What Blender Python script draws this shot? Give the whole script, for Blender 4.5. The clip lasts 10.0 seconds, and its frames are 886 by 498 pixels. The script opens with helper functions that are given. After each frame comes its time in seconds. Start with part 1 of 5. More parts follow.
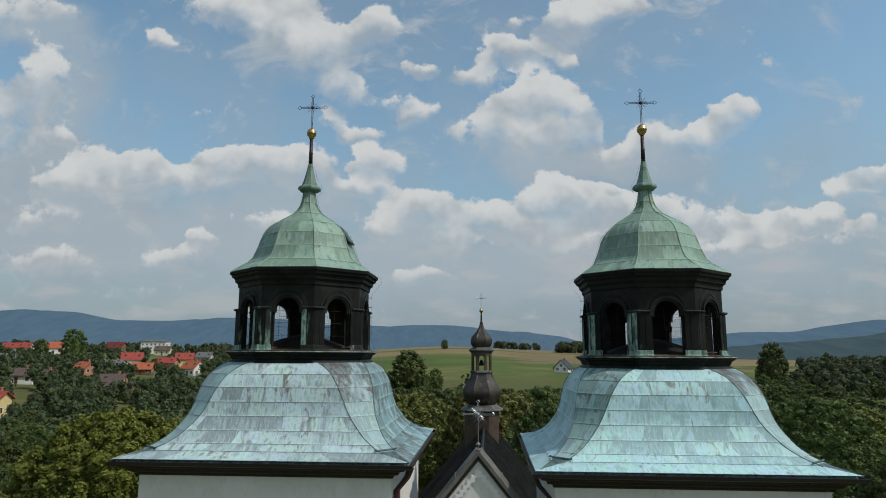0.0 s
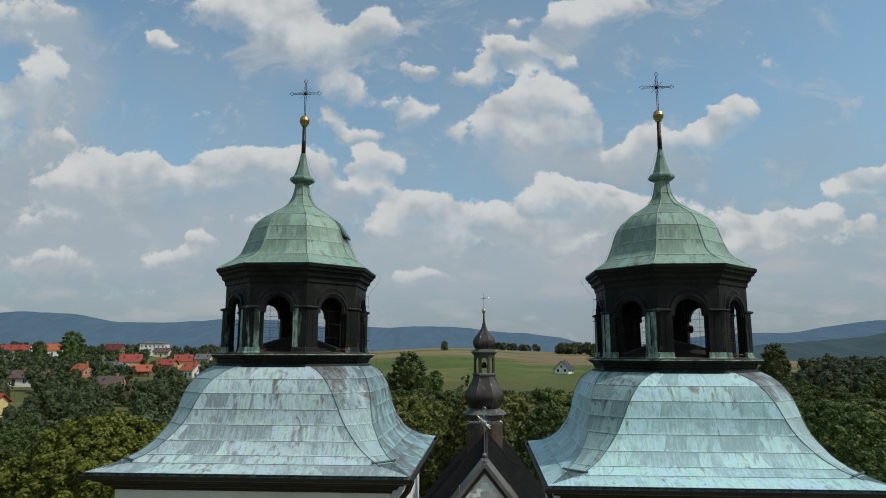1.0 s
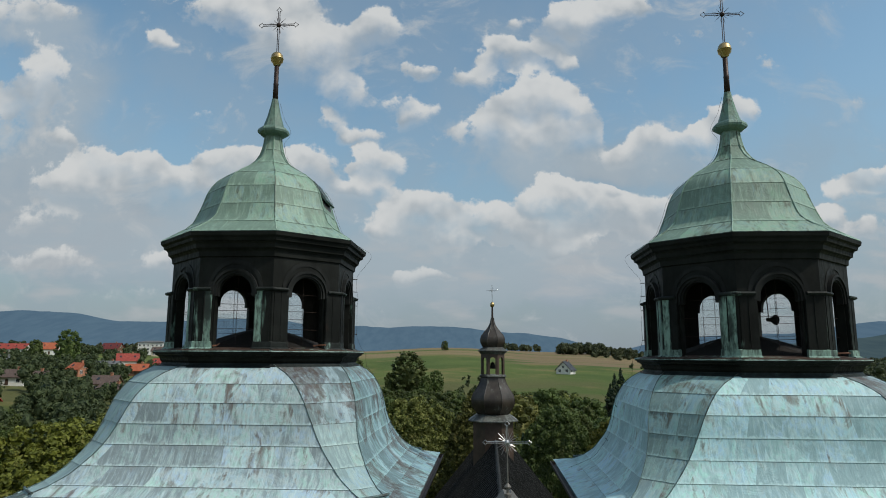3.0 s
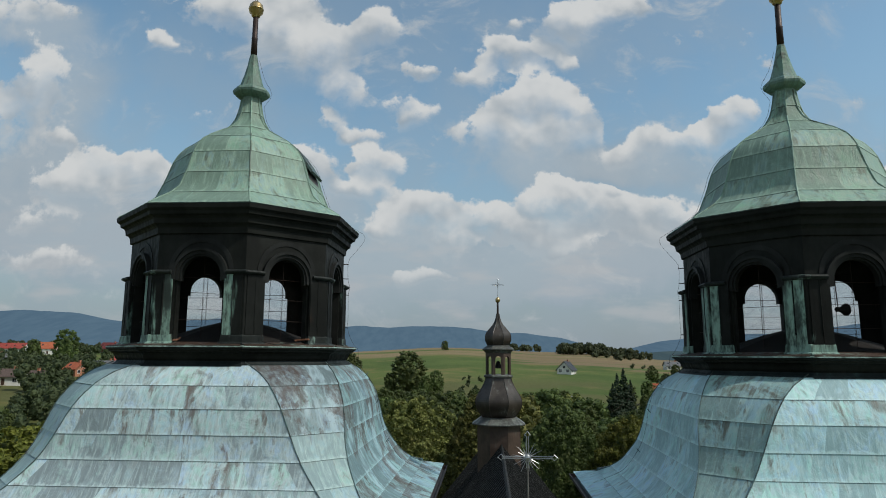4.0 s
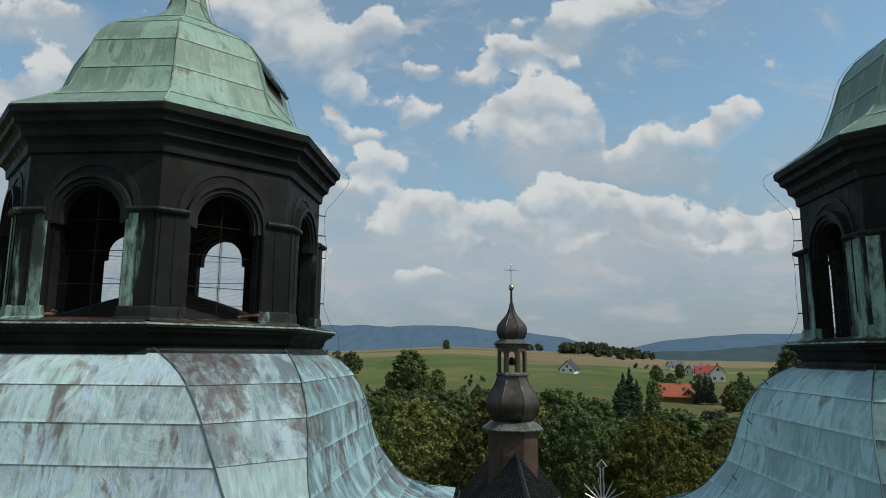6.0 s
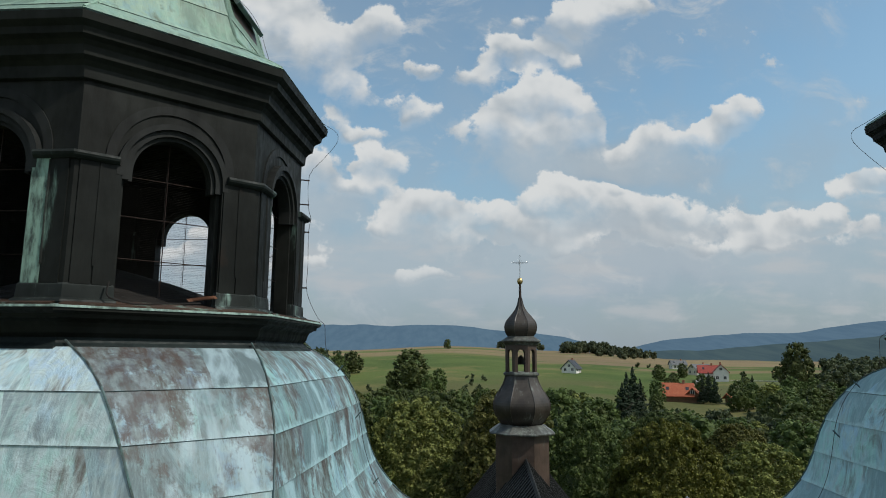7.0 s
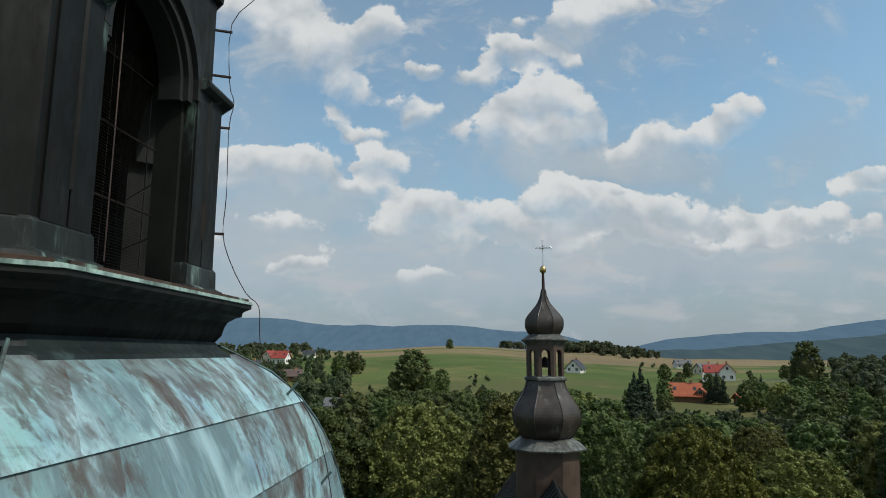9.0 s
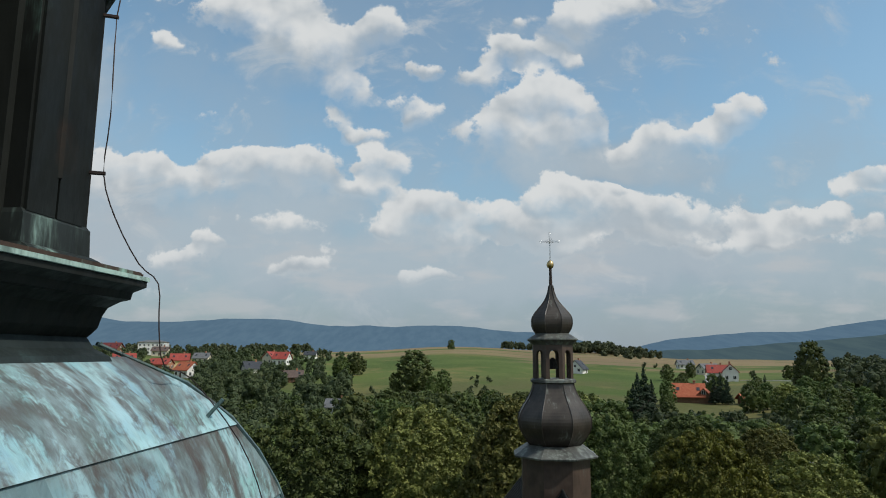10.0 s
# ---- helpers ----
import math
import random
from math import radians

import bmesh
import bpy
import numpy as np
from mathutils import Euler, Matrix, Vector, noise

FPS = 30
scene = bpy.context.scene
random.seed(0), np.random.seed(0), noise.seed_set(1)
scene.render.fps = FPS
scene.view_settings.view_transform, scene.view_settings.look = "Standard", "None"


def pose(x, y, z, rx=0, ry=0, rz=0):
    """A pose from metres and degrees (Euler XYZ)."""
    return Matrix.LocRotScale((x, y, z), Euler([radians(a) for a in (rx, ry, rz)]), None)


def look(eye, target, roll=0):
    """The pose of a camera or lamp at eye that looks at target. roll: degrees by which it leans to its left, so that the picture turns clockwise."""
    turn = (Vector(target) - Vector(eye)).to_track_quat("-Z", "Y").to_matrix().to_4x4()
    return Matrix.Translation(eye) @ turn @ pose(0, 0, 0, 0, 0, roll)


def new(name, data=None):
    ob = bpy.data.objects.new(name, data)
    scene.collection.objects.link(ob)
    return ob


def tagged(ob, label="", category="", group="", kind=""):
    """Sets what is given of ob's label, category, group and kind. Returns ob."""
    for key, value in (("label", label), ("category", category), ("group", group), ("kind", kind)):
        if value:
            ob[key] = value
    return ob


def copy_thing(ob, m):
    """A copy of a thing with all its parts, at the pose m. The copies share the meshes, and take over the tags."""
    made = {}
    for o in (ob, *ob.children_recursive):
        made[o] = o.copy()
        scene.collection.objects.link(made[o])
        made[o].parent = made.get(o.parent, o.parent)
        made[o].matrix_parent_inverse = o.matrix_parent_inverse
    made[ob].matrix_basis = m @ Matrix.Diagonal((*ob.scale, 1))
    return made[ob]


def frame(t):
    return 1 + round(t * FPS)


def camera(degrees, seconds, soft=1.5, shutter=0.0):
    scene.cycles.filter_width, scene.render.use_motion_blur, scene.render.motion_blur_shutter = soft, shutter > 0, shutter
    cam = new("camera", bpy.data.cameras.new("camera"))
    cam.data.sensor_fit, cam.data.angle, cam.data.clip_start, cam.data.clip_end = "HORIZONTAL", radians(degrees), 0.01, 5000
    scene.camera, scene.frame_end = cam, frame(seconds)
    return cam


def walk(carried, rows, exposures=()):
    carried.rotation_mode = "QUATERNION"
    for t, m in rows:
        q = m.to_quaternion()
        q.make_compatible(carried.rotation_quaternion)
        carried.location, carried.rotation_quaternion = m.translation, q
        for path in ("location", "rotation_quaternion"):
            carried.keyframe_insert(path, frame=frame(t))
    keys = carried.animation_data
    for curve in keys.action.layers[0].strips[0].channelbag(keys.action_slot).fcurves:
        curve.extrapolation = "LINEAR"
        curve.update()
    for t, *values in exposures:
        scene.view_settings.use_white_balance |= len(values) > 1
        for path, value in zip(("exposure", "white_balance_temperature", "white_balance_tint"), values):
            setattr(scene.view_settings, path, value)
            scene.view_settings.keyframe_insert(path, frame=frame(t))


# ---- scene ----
cam = camera(67.9, 10.0, soft=1.0)
# seconds, eye, target, lean
PATH = [
    (0, (0.086, -0.019, 23.967), (0.076, 1.956, 24.281), 0.2),
    (0.5, (0.05, 0.526, 23.989), (0.041, 2.5, 24.305), 0.2),
    (1, (0.01, 1.241, 24.0), (0.001, 3.216, 24.318), 0.1),
    (1.5, (-0.022, 2.109, 24.009), (-0.031, 4.084, 24.328), 0.2),
    (2, (-0.08, 3.022, 23.986), (-0.089, 4.996, 24.305), 0.1),
    (2.5, (-0.116, 3.967, 23.971), (-0.126, 5.942, 24.289), 0.2),
    (4, (-0.258, 6.924, 23.899), (-0.268, 8.899, 24.217), 0.3),
    (4.5, (-0.296, 7.851, 23.861), (-0.308, 9.826, 24.178), 0.4),
    (5, (-0.35, 8.759, 23.819), (-0.361, 10.734, 24.135), 0.3),
    (5.5, (-0.402, 9.634, 23.78), (-0.415, 11.609, 24.096), 0.4),
    (7, (-0.559, 12.116, 23.703), (-0.576, 14.091, 24.017), 0.4),
    (7.5, (-0.661, 13.051, 23.703), (-0.676, 15.026, 24.017), 0.2),
    (8, (-0.744, 13.92, 23.721), (-0.76, 15.895, 24.035), 0.1),
    (8.5, (-0.793, 14.741, 23.74), (-0.811, 16.716, 24.054), 0.1),
    (9, (-0.826, 15.543, 23.741), (-0.848, 17.518, 24.055), 0.2),
    (9.5, (-0.832, 16.224, 23.738), (-0.855, 18.198, 24.055), 0.1),
    (10, (-0.819, 16.789, 23.743), (-0.845, 18.764, 24.059), 0.1),
]
walk(cam, [(t, look(eye, target, roll)) for t, eye, target, roll in PATH],
     exposures=[(0, -.16), (5, -.14), (7, -.02), (10, 0)])

# ---- light ----
SUN_AZ, SUN_EL = 67.0, 50.0
sun_dir = Vector((math.sin(radians(SUN_AZ)) * math.cos(radians(SUN_EL)), -math.cos(radians(SUN_AZ)) * math.cos(radians(SUN_EL)), math.sin(radians(SUN_EL))))
sun = new("sun", bpy.data.lights.new("sun", "SUN"))
sun.data.energy, sun.data.angle, sun.data.color = 3.0, radians(0.6), (1.0, 0.95, 0.87)
sun.matrix_world = look(sun_dir * 200, (0, 0, 0))

# soft cumulus masses over the land: centre across, centre up, half width, half height, weight (tangent units, ahead of the church)
CLOUDS_HIGH = [
    (-0.38, 0.559, 0.054, 0.025, 0.8), (-0.323, 0.529, 0.054, 0.034, 1), (-0.258, 0.499, 0.056, 0.041, 1.1), (-0.201, 0.461, 0.047, 0.036, 1), (-0.26, 0.559, 0.054, 0.023, 0.7), (-0.166, 0.504, 0.036, 0.027, 0.8), (-0.116, 0.522, 0.038, 0.031, 1.1), (-0.164, 0.413, 0.038, 0.027, 0.8),
    (-0.14, 0.347, 0.038, 0.014, 0.7), (-0.185, 0.368, 0.027, 0.013, 0.6), (-0.458, 0.506, 0.023, 0.013, 0.8), (-0.036, 0.443, 0.023, 0.016, 0.8), (-0.082, 0.397, 0.032, 0.016, 0.8), (-0.048, 0.372, 0.029, 0.02, 0.8), (-0.393, 0.381, 0.022, 0.008, 0.5),
]
CLOUDS_EDGE = [
    (-0.703, 0.554, 0.063, 0.032, 0.8), (-0.61, 0.549, 0.036, 0.02, 0.5), (-0.668, 0.437, 0.05, 0.05, 0.9), (-0.683, 0.361, 0.054, 0.045, 0.7), (0.044, 0.441, 0.031, 0.018, 0.8), (0.085, 0.467, 0.036, 0.014, 0.8), (0.14, 0.48, 0.05, 0.018, 0.8), (0.187, 0.529, 0.05, 0.032, 1),
    (0.243, 0.554, 0.056, 0.023, 1), (0.303, 0.554, 0.036, 0.016, 0.7), (0.204, 0.47, 0.018, 0.013, 0.6), (0.105, 0.529, 0.018, 0.014, 0.5),
]
CLOUDS_MID = [
    (0.144, 0.417, 0.043, 0.034, 1.2), (0.188, 0.389, 0.041, 0.031, 1.1), (0.111, 0.375, 0.052, 0.038, 1.2), (0.079, 0.337, 0.05, 0.031, 1.1), (0.151, 0.337, 0.063, 0.031, 1.1), (0.205, 0.351, 0.036, 0.022, 0.8), (0.457, 0.375, 0.034, 0.025, 1.2), (0.419, 0.342, 0.041, 0.022, 1),
    (0.365, 0.333, 0.045, 0.02, 0.8), (0.297, 0.319, 0.045, 0.023, 0.8), (0.248, 0.305, 0.045, 0.02, 0.7),
]
CLOUDS_WEST = [
    (-0.552, 0.303, 0.032, 0.023, 1.2), (-0.481, 0.298, 0.031, 0.025, 1.2), (-0.509, 0.264, 0.076, 0.034, 1.2), (-0.589, 0.259, 0.054, 0.032, 1), (-0.609, 0.333, 0.023, 0.016, 0.8), (-0.426, 0.277, 0.036, 0.022, 0.8), (-0.326, 0.303, 0.04, 0.022, 1.1), (-0.268, 0.294, 0.05, 0.023, 1.1),
    (-0.214, 0.296, 0.036, 0.025, 1.1), (-0.293, 0.27, 0.081, 0.022, 0.9), (-0.106, 0.3, 0.031, 0.023, 1.2), (-0.134, 0.259, 0.05, 0.02, 0.9), (-0.273, 0.21, 0.056, 0.018, 0.8), (-0.38, 0.17, 0.02, 0.018, 1), (-0.417, 0.142, 0.04, 0.016, 0.9), (-0.631, 0.201, 0.054, 0.023, 0.7),
]
CLOUDS_LOW = [
    (-0.032, 0.225, 0.043, 0.029, 1.2), (-0.058, 0.192, 0.045, 0.031, 1.1), (-0.001, 0.187, 0.036, 0.023, 0.9), (0.069, 0.216, 0.036, 0.023, 1.2), (0.086, 0.196, 0.034, 0.018, 1), (0.165, 0.248, 0.038, 0.022, 1.2), (0.196, 0.228, 0.056, 0.031, 1.2), (0.262, 0.221, 0.05, 0.027, 1.1),
    (0.258, 0.25, 0.013, 0.008, 0.9), (0.359, 0.219, 0.036, 0.023, 1.1), (0.314, 0.201, 0.054, 0.023, 0.6), (0.143, 0.192, 0.054, 0.023, 0.7), (-0.036, 0.117, 0.043, 0.014, 0.8), (-0.222, 0.124, 0.038, 0.013, 0.7), (0.077, 0.161, 0.081, 0.022, 0.45), (0.225, 0.17, 0.099, 0.025, 0.5),
]
CLOUDS_EAST = [
    (0.568, 0.211, 0.04, 0.014, 1), (0.598, 0.222, 0.022, 0.012, 1.1), (0.502, 0.203, 0.06, 0.018, 0.7), (0.428, 0.21, 0.036, 0.014, 0.6), (0.676, 0.279, 0.041, 0.016, 1.1), (0.634, 0.255, 0.045, 0.016, 0.6), (0.539, 0.174, 0.108, 0.023, 0.45), (0.408, 0.17, 0.081, 0.022, 0.4),
    (0.655, 0.196, 0.045, 0.016, 0.5), (-0.079, 0.104, 0.036, 0.013, 0.6), (-0.5, 0.091, 0.054, 0.013, 0.55), (-0.598, 0.126, 0.081, 0.02, 0.5), (-0.141, 0.196, 0.045, 0.014, 0.5),
]
# broad thin cloud sheets behind them
CLOUD_SHEETS = [
    (-0.634, 0.223, 0.189, 0.099, 0.9), (-0.454, 0.161, 0.207, 0.063, 0.9), (-0.193, 0.17, 0.171, 0.072, 0.7), (0.059, 0.135, 0.207, 0.054, 0.8), (0.294, 0.161, 0.207, 0.072, 0.9), (0.555, 0.152, 0.171, 0.072, 0.8), (-0.626, 0.427, 0.099, 0.117, 0.8), (-0.692, 0.544, 0.099, 0.054, 0.8),
    (-0.275, 0.259, 0.135, 0.054, 0.8), (0.141, 0.314, 0.126, 0.054, 0.8), (0.31, 0.296, 0.135, 0.041, 0.7), (-0.257, 0.495, 0.126, 0.072, 0.6), (0.182, 0.514, 0.108, 0.054, 0.5), (-0.07, 0.091, 0.27, 0.036, 0.6),
]


def nodes_of(tree):
    def n(kind, **kw):
        node = tree.nodes.new("ShaderNode" + kind)
        for k, v in kw.items():
            if k == "op":
                node.operation = v
            else:
                node.inputs[int(k[1:]) if k[0] == "i" and k[1:].isdigit() else k].default_value = v
        return node

    def m(op, a, b=None, c=None, clamp=False):
        node = tree.nodes.new("ShaderNodeMath")
        node.operation, node.use_clamp = op, clamp
        for i, v in enumerate((a, b, c)):
            if v is None:
                continue
            if isinstance(v, (int, float)):
                node.inputs[i].default_value = v
            else:
                tree.links.new(v, node.inputs[i])
        return node.outputs[0]

    def mix(f, a, b, blend="MIX"):
        node = tree.nodes.new("ShaderNodeMix")
        node.data_type, node.blend_type = "RGBA", blend
        for s, v in ((0, f), (6, a), (7, b)):
            if isinstance(v, (int, float)):
                node.inputs[s].default_value = v
            elif isinstance(v, tuple):
                node.inputs[s].default_value = v if len(v) == 4 else (*v, 1)
            else:
                tree.links.new(v, node.inputs[s])
        return node.outputs[2]

    def ramp(v, lo, hi, a=0.0, b=1.0):
        node = tree.nodes.new("ShaderNodeMapRange")
        node.interpolation_type = "SMOOTHSTEP"
        tree.links.new(v, node.inputs[0])
        for i, x in zip((1, 2, 3, 4), (lo, hi, a, b)):
            node.inputs[i].default_value = x
        return node.outputs[0]
    return n, m, mix, ramp


def make_world():
    w = bpy.data.worlds.new("sky")
    scene.world = w
    w.use_nodes = True
    t = w.node_tree
    t.nodes.clear()
    n, m, mix, ramp = nodes_of(t)
    L = t.links.new
    sky = n("TexSky")
    sky.sky_type, sky.sun_disc = "NISHITA", False
    sky.sun_elevation, sky.sun_rotation = radians(SUN_EL), radians(180 - SUN_AZ)
    sky.air_density, sky.dust_density, sky.ozone_density = 1.0, 1.2, 1.5
    co = n("TexCoord")
    sep = n("SeparateXYZ")
    L(co.outputs["Generated"], sep.inputs[0])
    x, y, z = sep.outputs
    ay = m("MAXIMUM", m("ABSOLUTE", y), 0.12)
    u, v = m("DIVIDE", x, ay), m("DIVIDE", z, ay)
    uv = n("CombineXYZ")
    L(u, uv.inputs[0]), L(v, uv.inputs[1])
    # billows: cloud edges pushed about by noise
    def billow(dx, dy, scale, detail, rg):
        mv = n("VectorMath", op="ADD")
        L(uv.outputs[0], mv.inputs[0])
        mv.inputs[1].default_value = (dx, dy, 0)
        tx = n("TexNoise", Scale=scale, Detail=detail, Roughness=rg)
        L(mv.outputs[0], tx.inputs["Vector"])
        return tx
    big = billow(0, 0, 11.0, 8.0, .54)
    puff, lit_side = billow(0, 0, 10.0, 3.0, .5), billow(.012, .024, 10.0, 3.0, .5)
    small, soft = billow(3, 5, 34.0, 8.0, .62), billow(7, 2, 3.4, 5.0, .55)
    warp = n("VectorMath", op="MULTIPLY_ADD")
    L(big.outputs["Color"], warp.inputs[0])
    warp.inputs[1].default_value = (.11, .085, 0)
    L(uv.outputs[0], warp.inputs[2])
    shift = n("VectorMath", op="SUBTRACT")
    L(warp.outputs[0], shift.inputs[0])
    shift.inputs[1].default_value = (.055, .0425, 0)
    def masses(clouds, reach):
        """Sum of soft ellipses: its z is their weight, its y their weight times the height above each centre."""
        acc, place = None, shift.outputs[0]
        for i, (cx, cy, rx, ry, k) in enumerate(clouds):
            if acc and i % 4 == 0:
                # carry the place along the chain, so that the sum is worked out step by step
                carry = n("VectorMath", op="MULTIPLY_ADD")
                L(acc, carry.inputs[0]), L(place, carry.inputs[2])
                carry.inputs[1].default_value = (1e-7, 1e-7, 1e-7)
                place = carry.outputs[0]
            at = n("VectorMath", op="MULTIPLY_ADD")
            L(place, at.inputs[0])
            at.inputs[1].default_value, at.inputs[2].default_value = (1 / rx, 1 / ry, 0), (-cx / rx, -cy / ry, 1)
            ln = n("VectorMath", op="LENGTH")
            L(at.outputs[0], ln.inputs[0])
            g = ramp(ln.outputs["Value"], math.sqrt(1 + reach * reach), 1.0, 0.0, k)
            add = n("VectorMath", op="MULTIPLY_ADD")
            L(at.outputs[0], add.inputs[0]), L(g, add.inputs[1])
            if acc:
                L(acc, add.inputs[2])
            acc = add.outputs[0]
        parts = n("SeparateXYZ")
        L(acc, parts.inputs[0])
        return parts.outputs[2], parts.outputs[1]
    total, lift = masses((*CLOUDS_HIGH, *CLOUDS_EDGE, *CLOUDS_MID, *CLOUDS_WEST, *CLOUDS_LOW, *CLOUDS_EAST), 1.8)
    sheets, _ = masses(CLOUD_SHEETS, 1.5)
    # scattered cloud behind and overhead
    wide = n("TexNoise", Scale=2.2, Detail=7.0, Roughness=0.6)
    L(co.outputs["Generated"], wide.inputs["Vector"])
    back = ramp(y, .25, -.15)
    behind = m("MULTIPLY", back, ramp(wide.outputs["Fac"], .48, .62))
    fine = m("SUBTRACT", big.outputs["Fac"], .5)
    grain = m("SUBTRACT", small.outputs["Fac"], .5)
    dens = m("ADD", m("ADD", total, m("MULTIPLY", fine, 2.3)), m("MULTIPLY", grain, 1.5))
    ratio = m("DIVIDE", lift, m("MAXIMUM", total, .05))
    fade = ramp(m("ADD", ratio, m("MULTIPLY", fine, 2.0)), -1.0, .45, .0, 1.0)
    mask = m("MAXIMUM", m("MULTIPLY", ramp(dens, .34, .72), fade), behind)
    relief = m("SUBTRACT", puff.outputs["Fac"], lit_side.outputs["Fac"])
    light = ramp(m("ADD", m("ADD", m("MULTIPLY", ratio, .75), m("MULTIPLY", grain, .45)), m("MULTIPLY", relief, 3.4)), -.85, .62)
    light = m("MAXIMUM", light, m("MULTIPLY", ramp(mask, .75, .05), .62))
    cloud = mix(light, CLOUD_SHADE, CLOUD_LIT)
    haze = ramp(z, .40, .0)
    blue = mix(1.0, sky.outputs[0], (.98, 1.12, 1.0), "MULTIPLY")
    air = mix(m("MULTIPLY", haze, .88), blue, HAZE)
    veil = m("MULTIPLY", m("ADD", m("MULTIPLY", ramp(soft.outputs["Fac"], .40, .62), .45), m("MULTIPLY", ramp(m("ADD", sheets, m("MULTIPLY", m("SUBTRACT", big.outputs["Fac"], .5), .9)), .1, 1.0), .62)), ramp(z, .50, .16, .6, .95))
    air = mix(veil, air, VEIL)
    bank = m("MULTIPLY", ramp(m("ADD", sheets, m("ADD", m("MULTIPLY", fine, 1.6), m("MULTIPLY", grain, .5))), .25, 1.15), ramp(z, .03, .16, .2, .5))
    air = mix(bank, air, (3.0, 3.42, 3.72))
    low = n("TexNoise", Scale=1.0, Detail=5.0, Roughness=.5)
    wide_uv = n("VectorMath", op="MULTIPLY")
    L(uv.outputs[0], wide_uv.inputs[0])
    wide_uv.inputs[1].default_value = (7, 24, 0)
    L(wide_uv.outputs[0], low.inputs["Vector"])
    air = mix(m("MULTIPLY", m("MULTIPLY", ramp(low.outputs["Fac"], .47, .66), ramp(z, .24, .12)), m("MULTIPLY", ramp(z, .02, .06), .55)), air, (3.3, 3.4, 3.5))
    thin = n("TexNoise", Scale=1.0, Detail=9.0, Roughness=.62, Distortion=.6)
    thin_uv = n("VectorMath", op="MULTIPLY")
    L(uv.outputs[0], thin_uv.inputs[0])
    thin_uv.inputs[1].default_value = (9, 13, 0)
    L(thin_uv.outputs[0], thin.inputs["Vector"])
    wisp = m("MULTIPLY", ramp(thin.outputs["Fac"], .52, .70), m("MULTIPLY", ramp(soft.outputs["Fac"], .38, .58), .62))
    air = mix(wisp, air, (3.6, 3.8, 3.9))
    full = mix(m("MULTIPLY", mask, ramp(z, .02, .17, .12, .96)), air, cloud)
    bg = n("Background")
    bg.inputs["Strength"].default_value = SKY_STRENGTH
    L(full, bg.inputs[0])
    out = t.nodes.new("ShaderNodeOutputWorld")
    L(bg.outputs[0], out.inputs[0])


SKY_STRENGTH = 0.15
CLOUD_LIT, CLOUD_SHADE, VEIL, HAZE = (4.55, 4.66, 4.66), (2.45, 2.82, 3.12), (2.2, 2.70, 3.14), (1.78, 2.15, 2.56)
make_world()


# ---- materials ----
def material(name, rough=0.7, metal=0.0, spec=0.5):
    mat = bpy.data.materials.new(name)
    mat.use_nodes = True
    t = mat.node_tree
    b = t.nodes["Principled BSDF"]
    b.inputs["Roughness"].default_value, b.inputs["Metallic"].default_value = rough, metal
    b.inputs["Specular IOR Level"].default_value = spec
    return mat, t, b


def coords(t, scale=(1, 1, 1), world=True, bend=0.0):
    if world:
        src = t.nodes.new("ShaderNodeNewGeometry").outputs["Position"]
    else:
        src = t.nodes.new("ShaderNodeTexCoord").outputs["Object"]
    mp = t.nodes.new("ShaderNodeMapping")
    mp.inputs["Scale"].default_value = scale
    t.links.new(src, mp.inputs[0])
    return mp.outputs[0]


def tex_noise(t, vec, scale, detail=5.0, rough=0.6, swirl=0.0):
    node = t.nodes.new("ShaderNodeTexNoise")
    node.inputs["Scale"].default_value, node.inputs["Detail"].default_value, node.inputs["Roughness"].default_value = scale, detail, rough
    node.inputs["Distortion"].default_value = swirl
    t.links.new(vec, node.inputs["Vector"])
    return node.outputs["Fac"]


def bump(t, b, height, strength=0.3, distance=0.02):
    node = t.nodes.new("ShaderNodeBump")
    node.inputs["Strength"].default_value, node.inputs["Distance"].default_value = strength, distance
    t.links.new(height, node.inputs["Height"])
    t.links.new(node.outputs[0], b.inputs["Normal"])


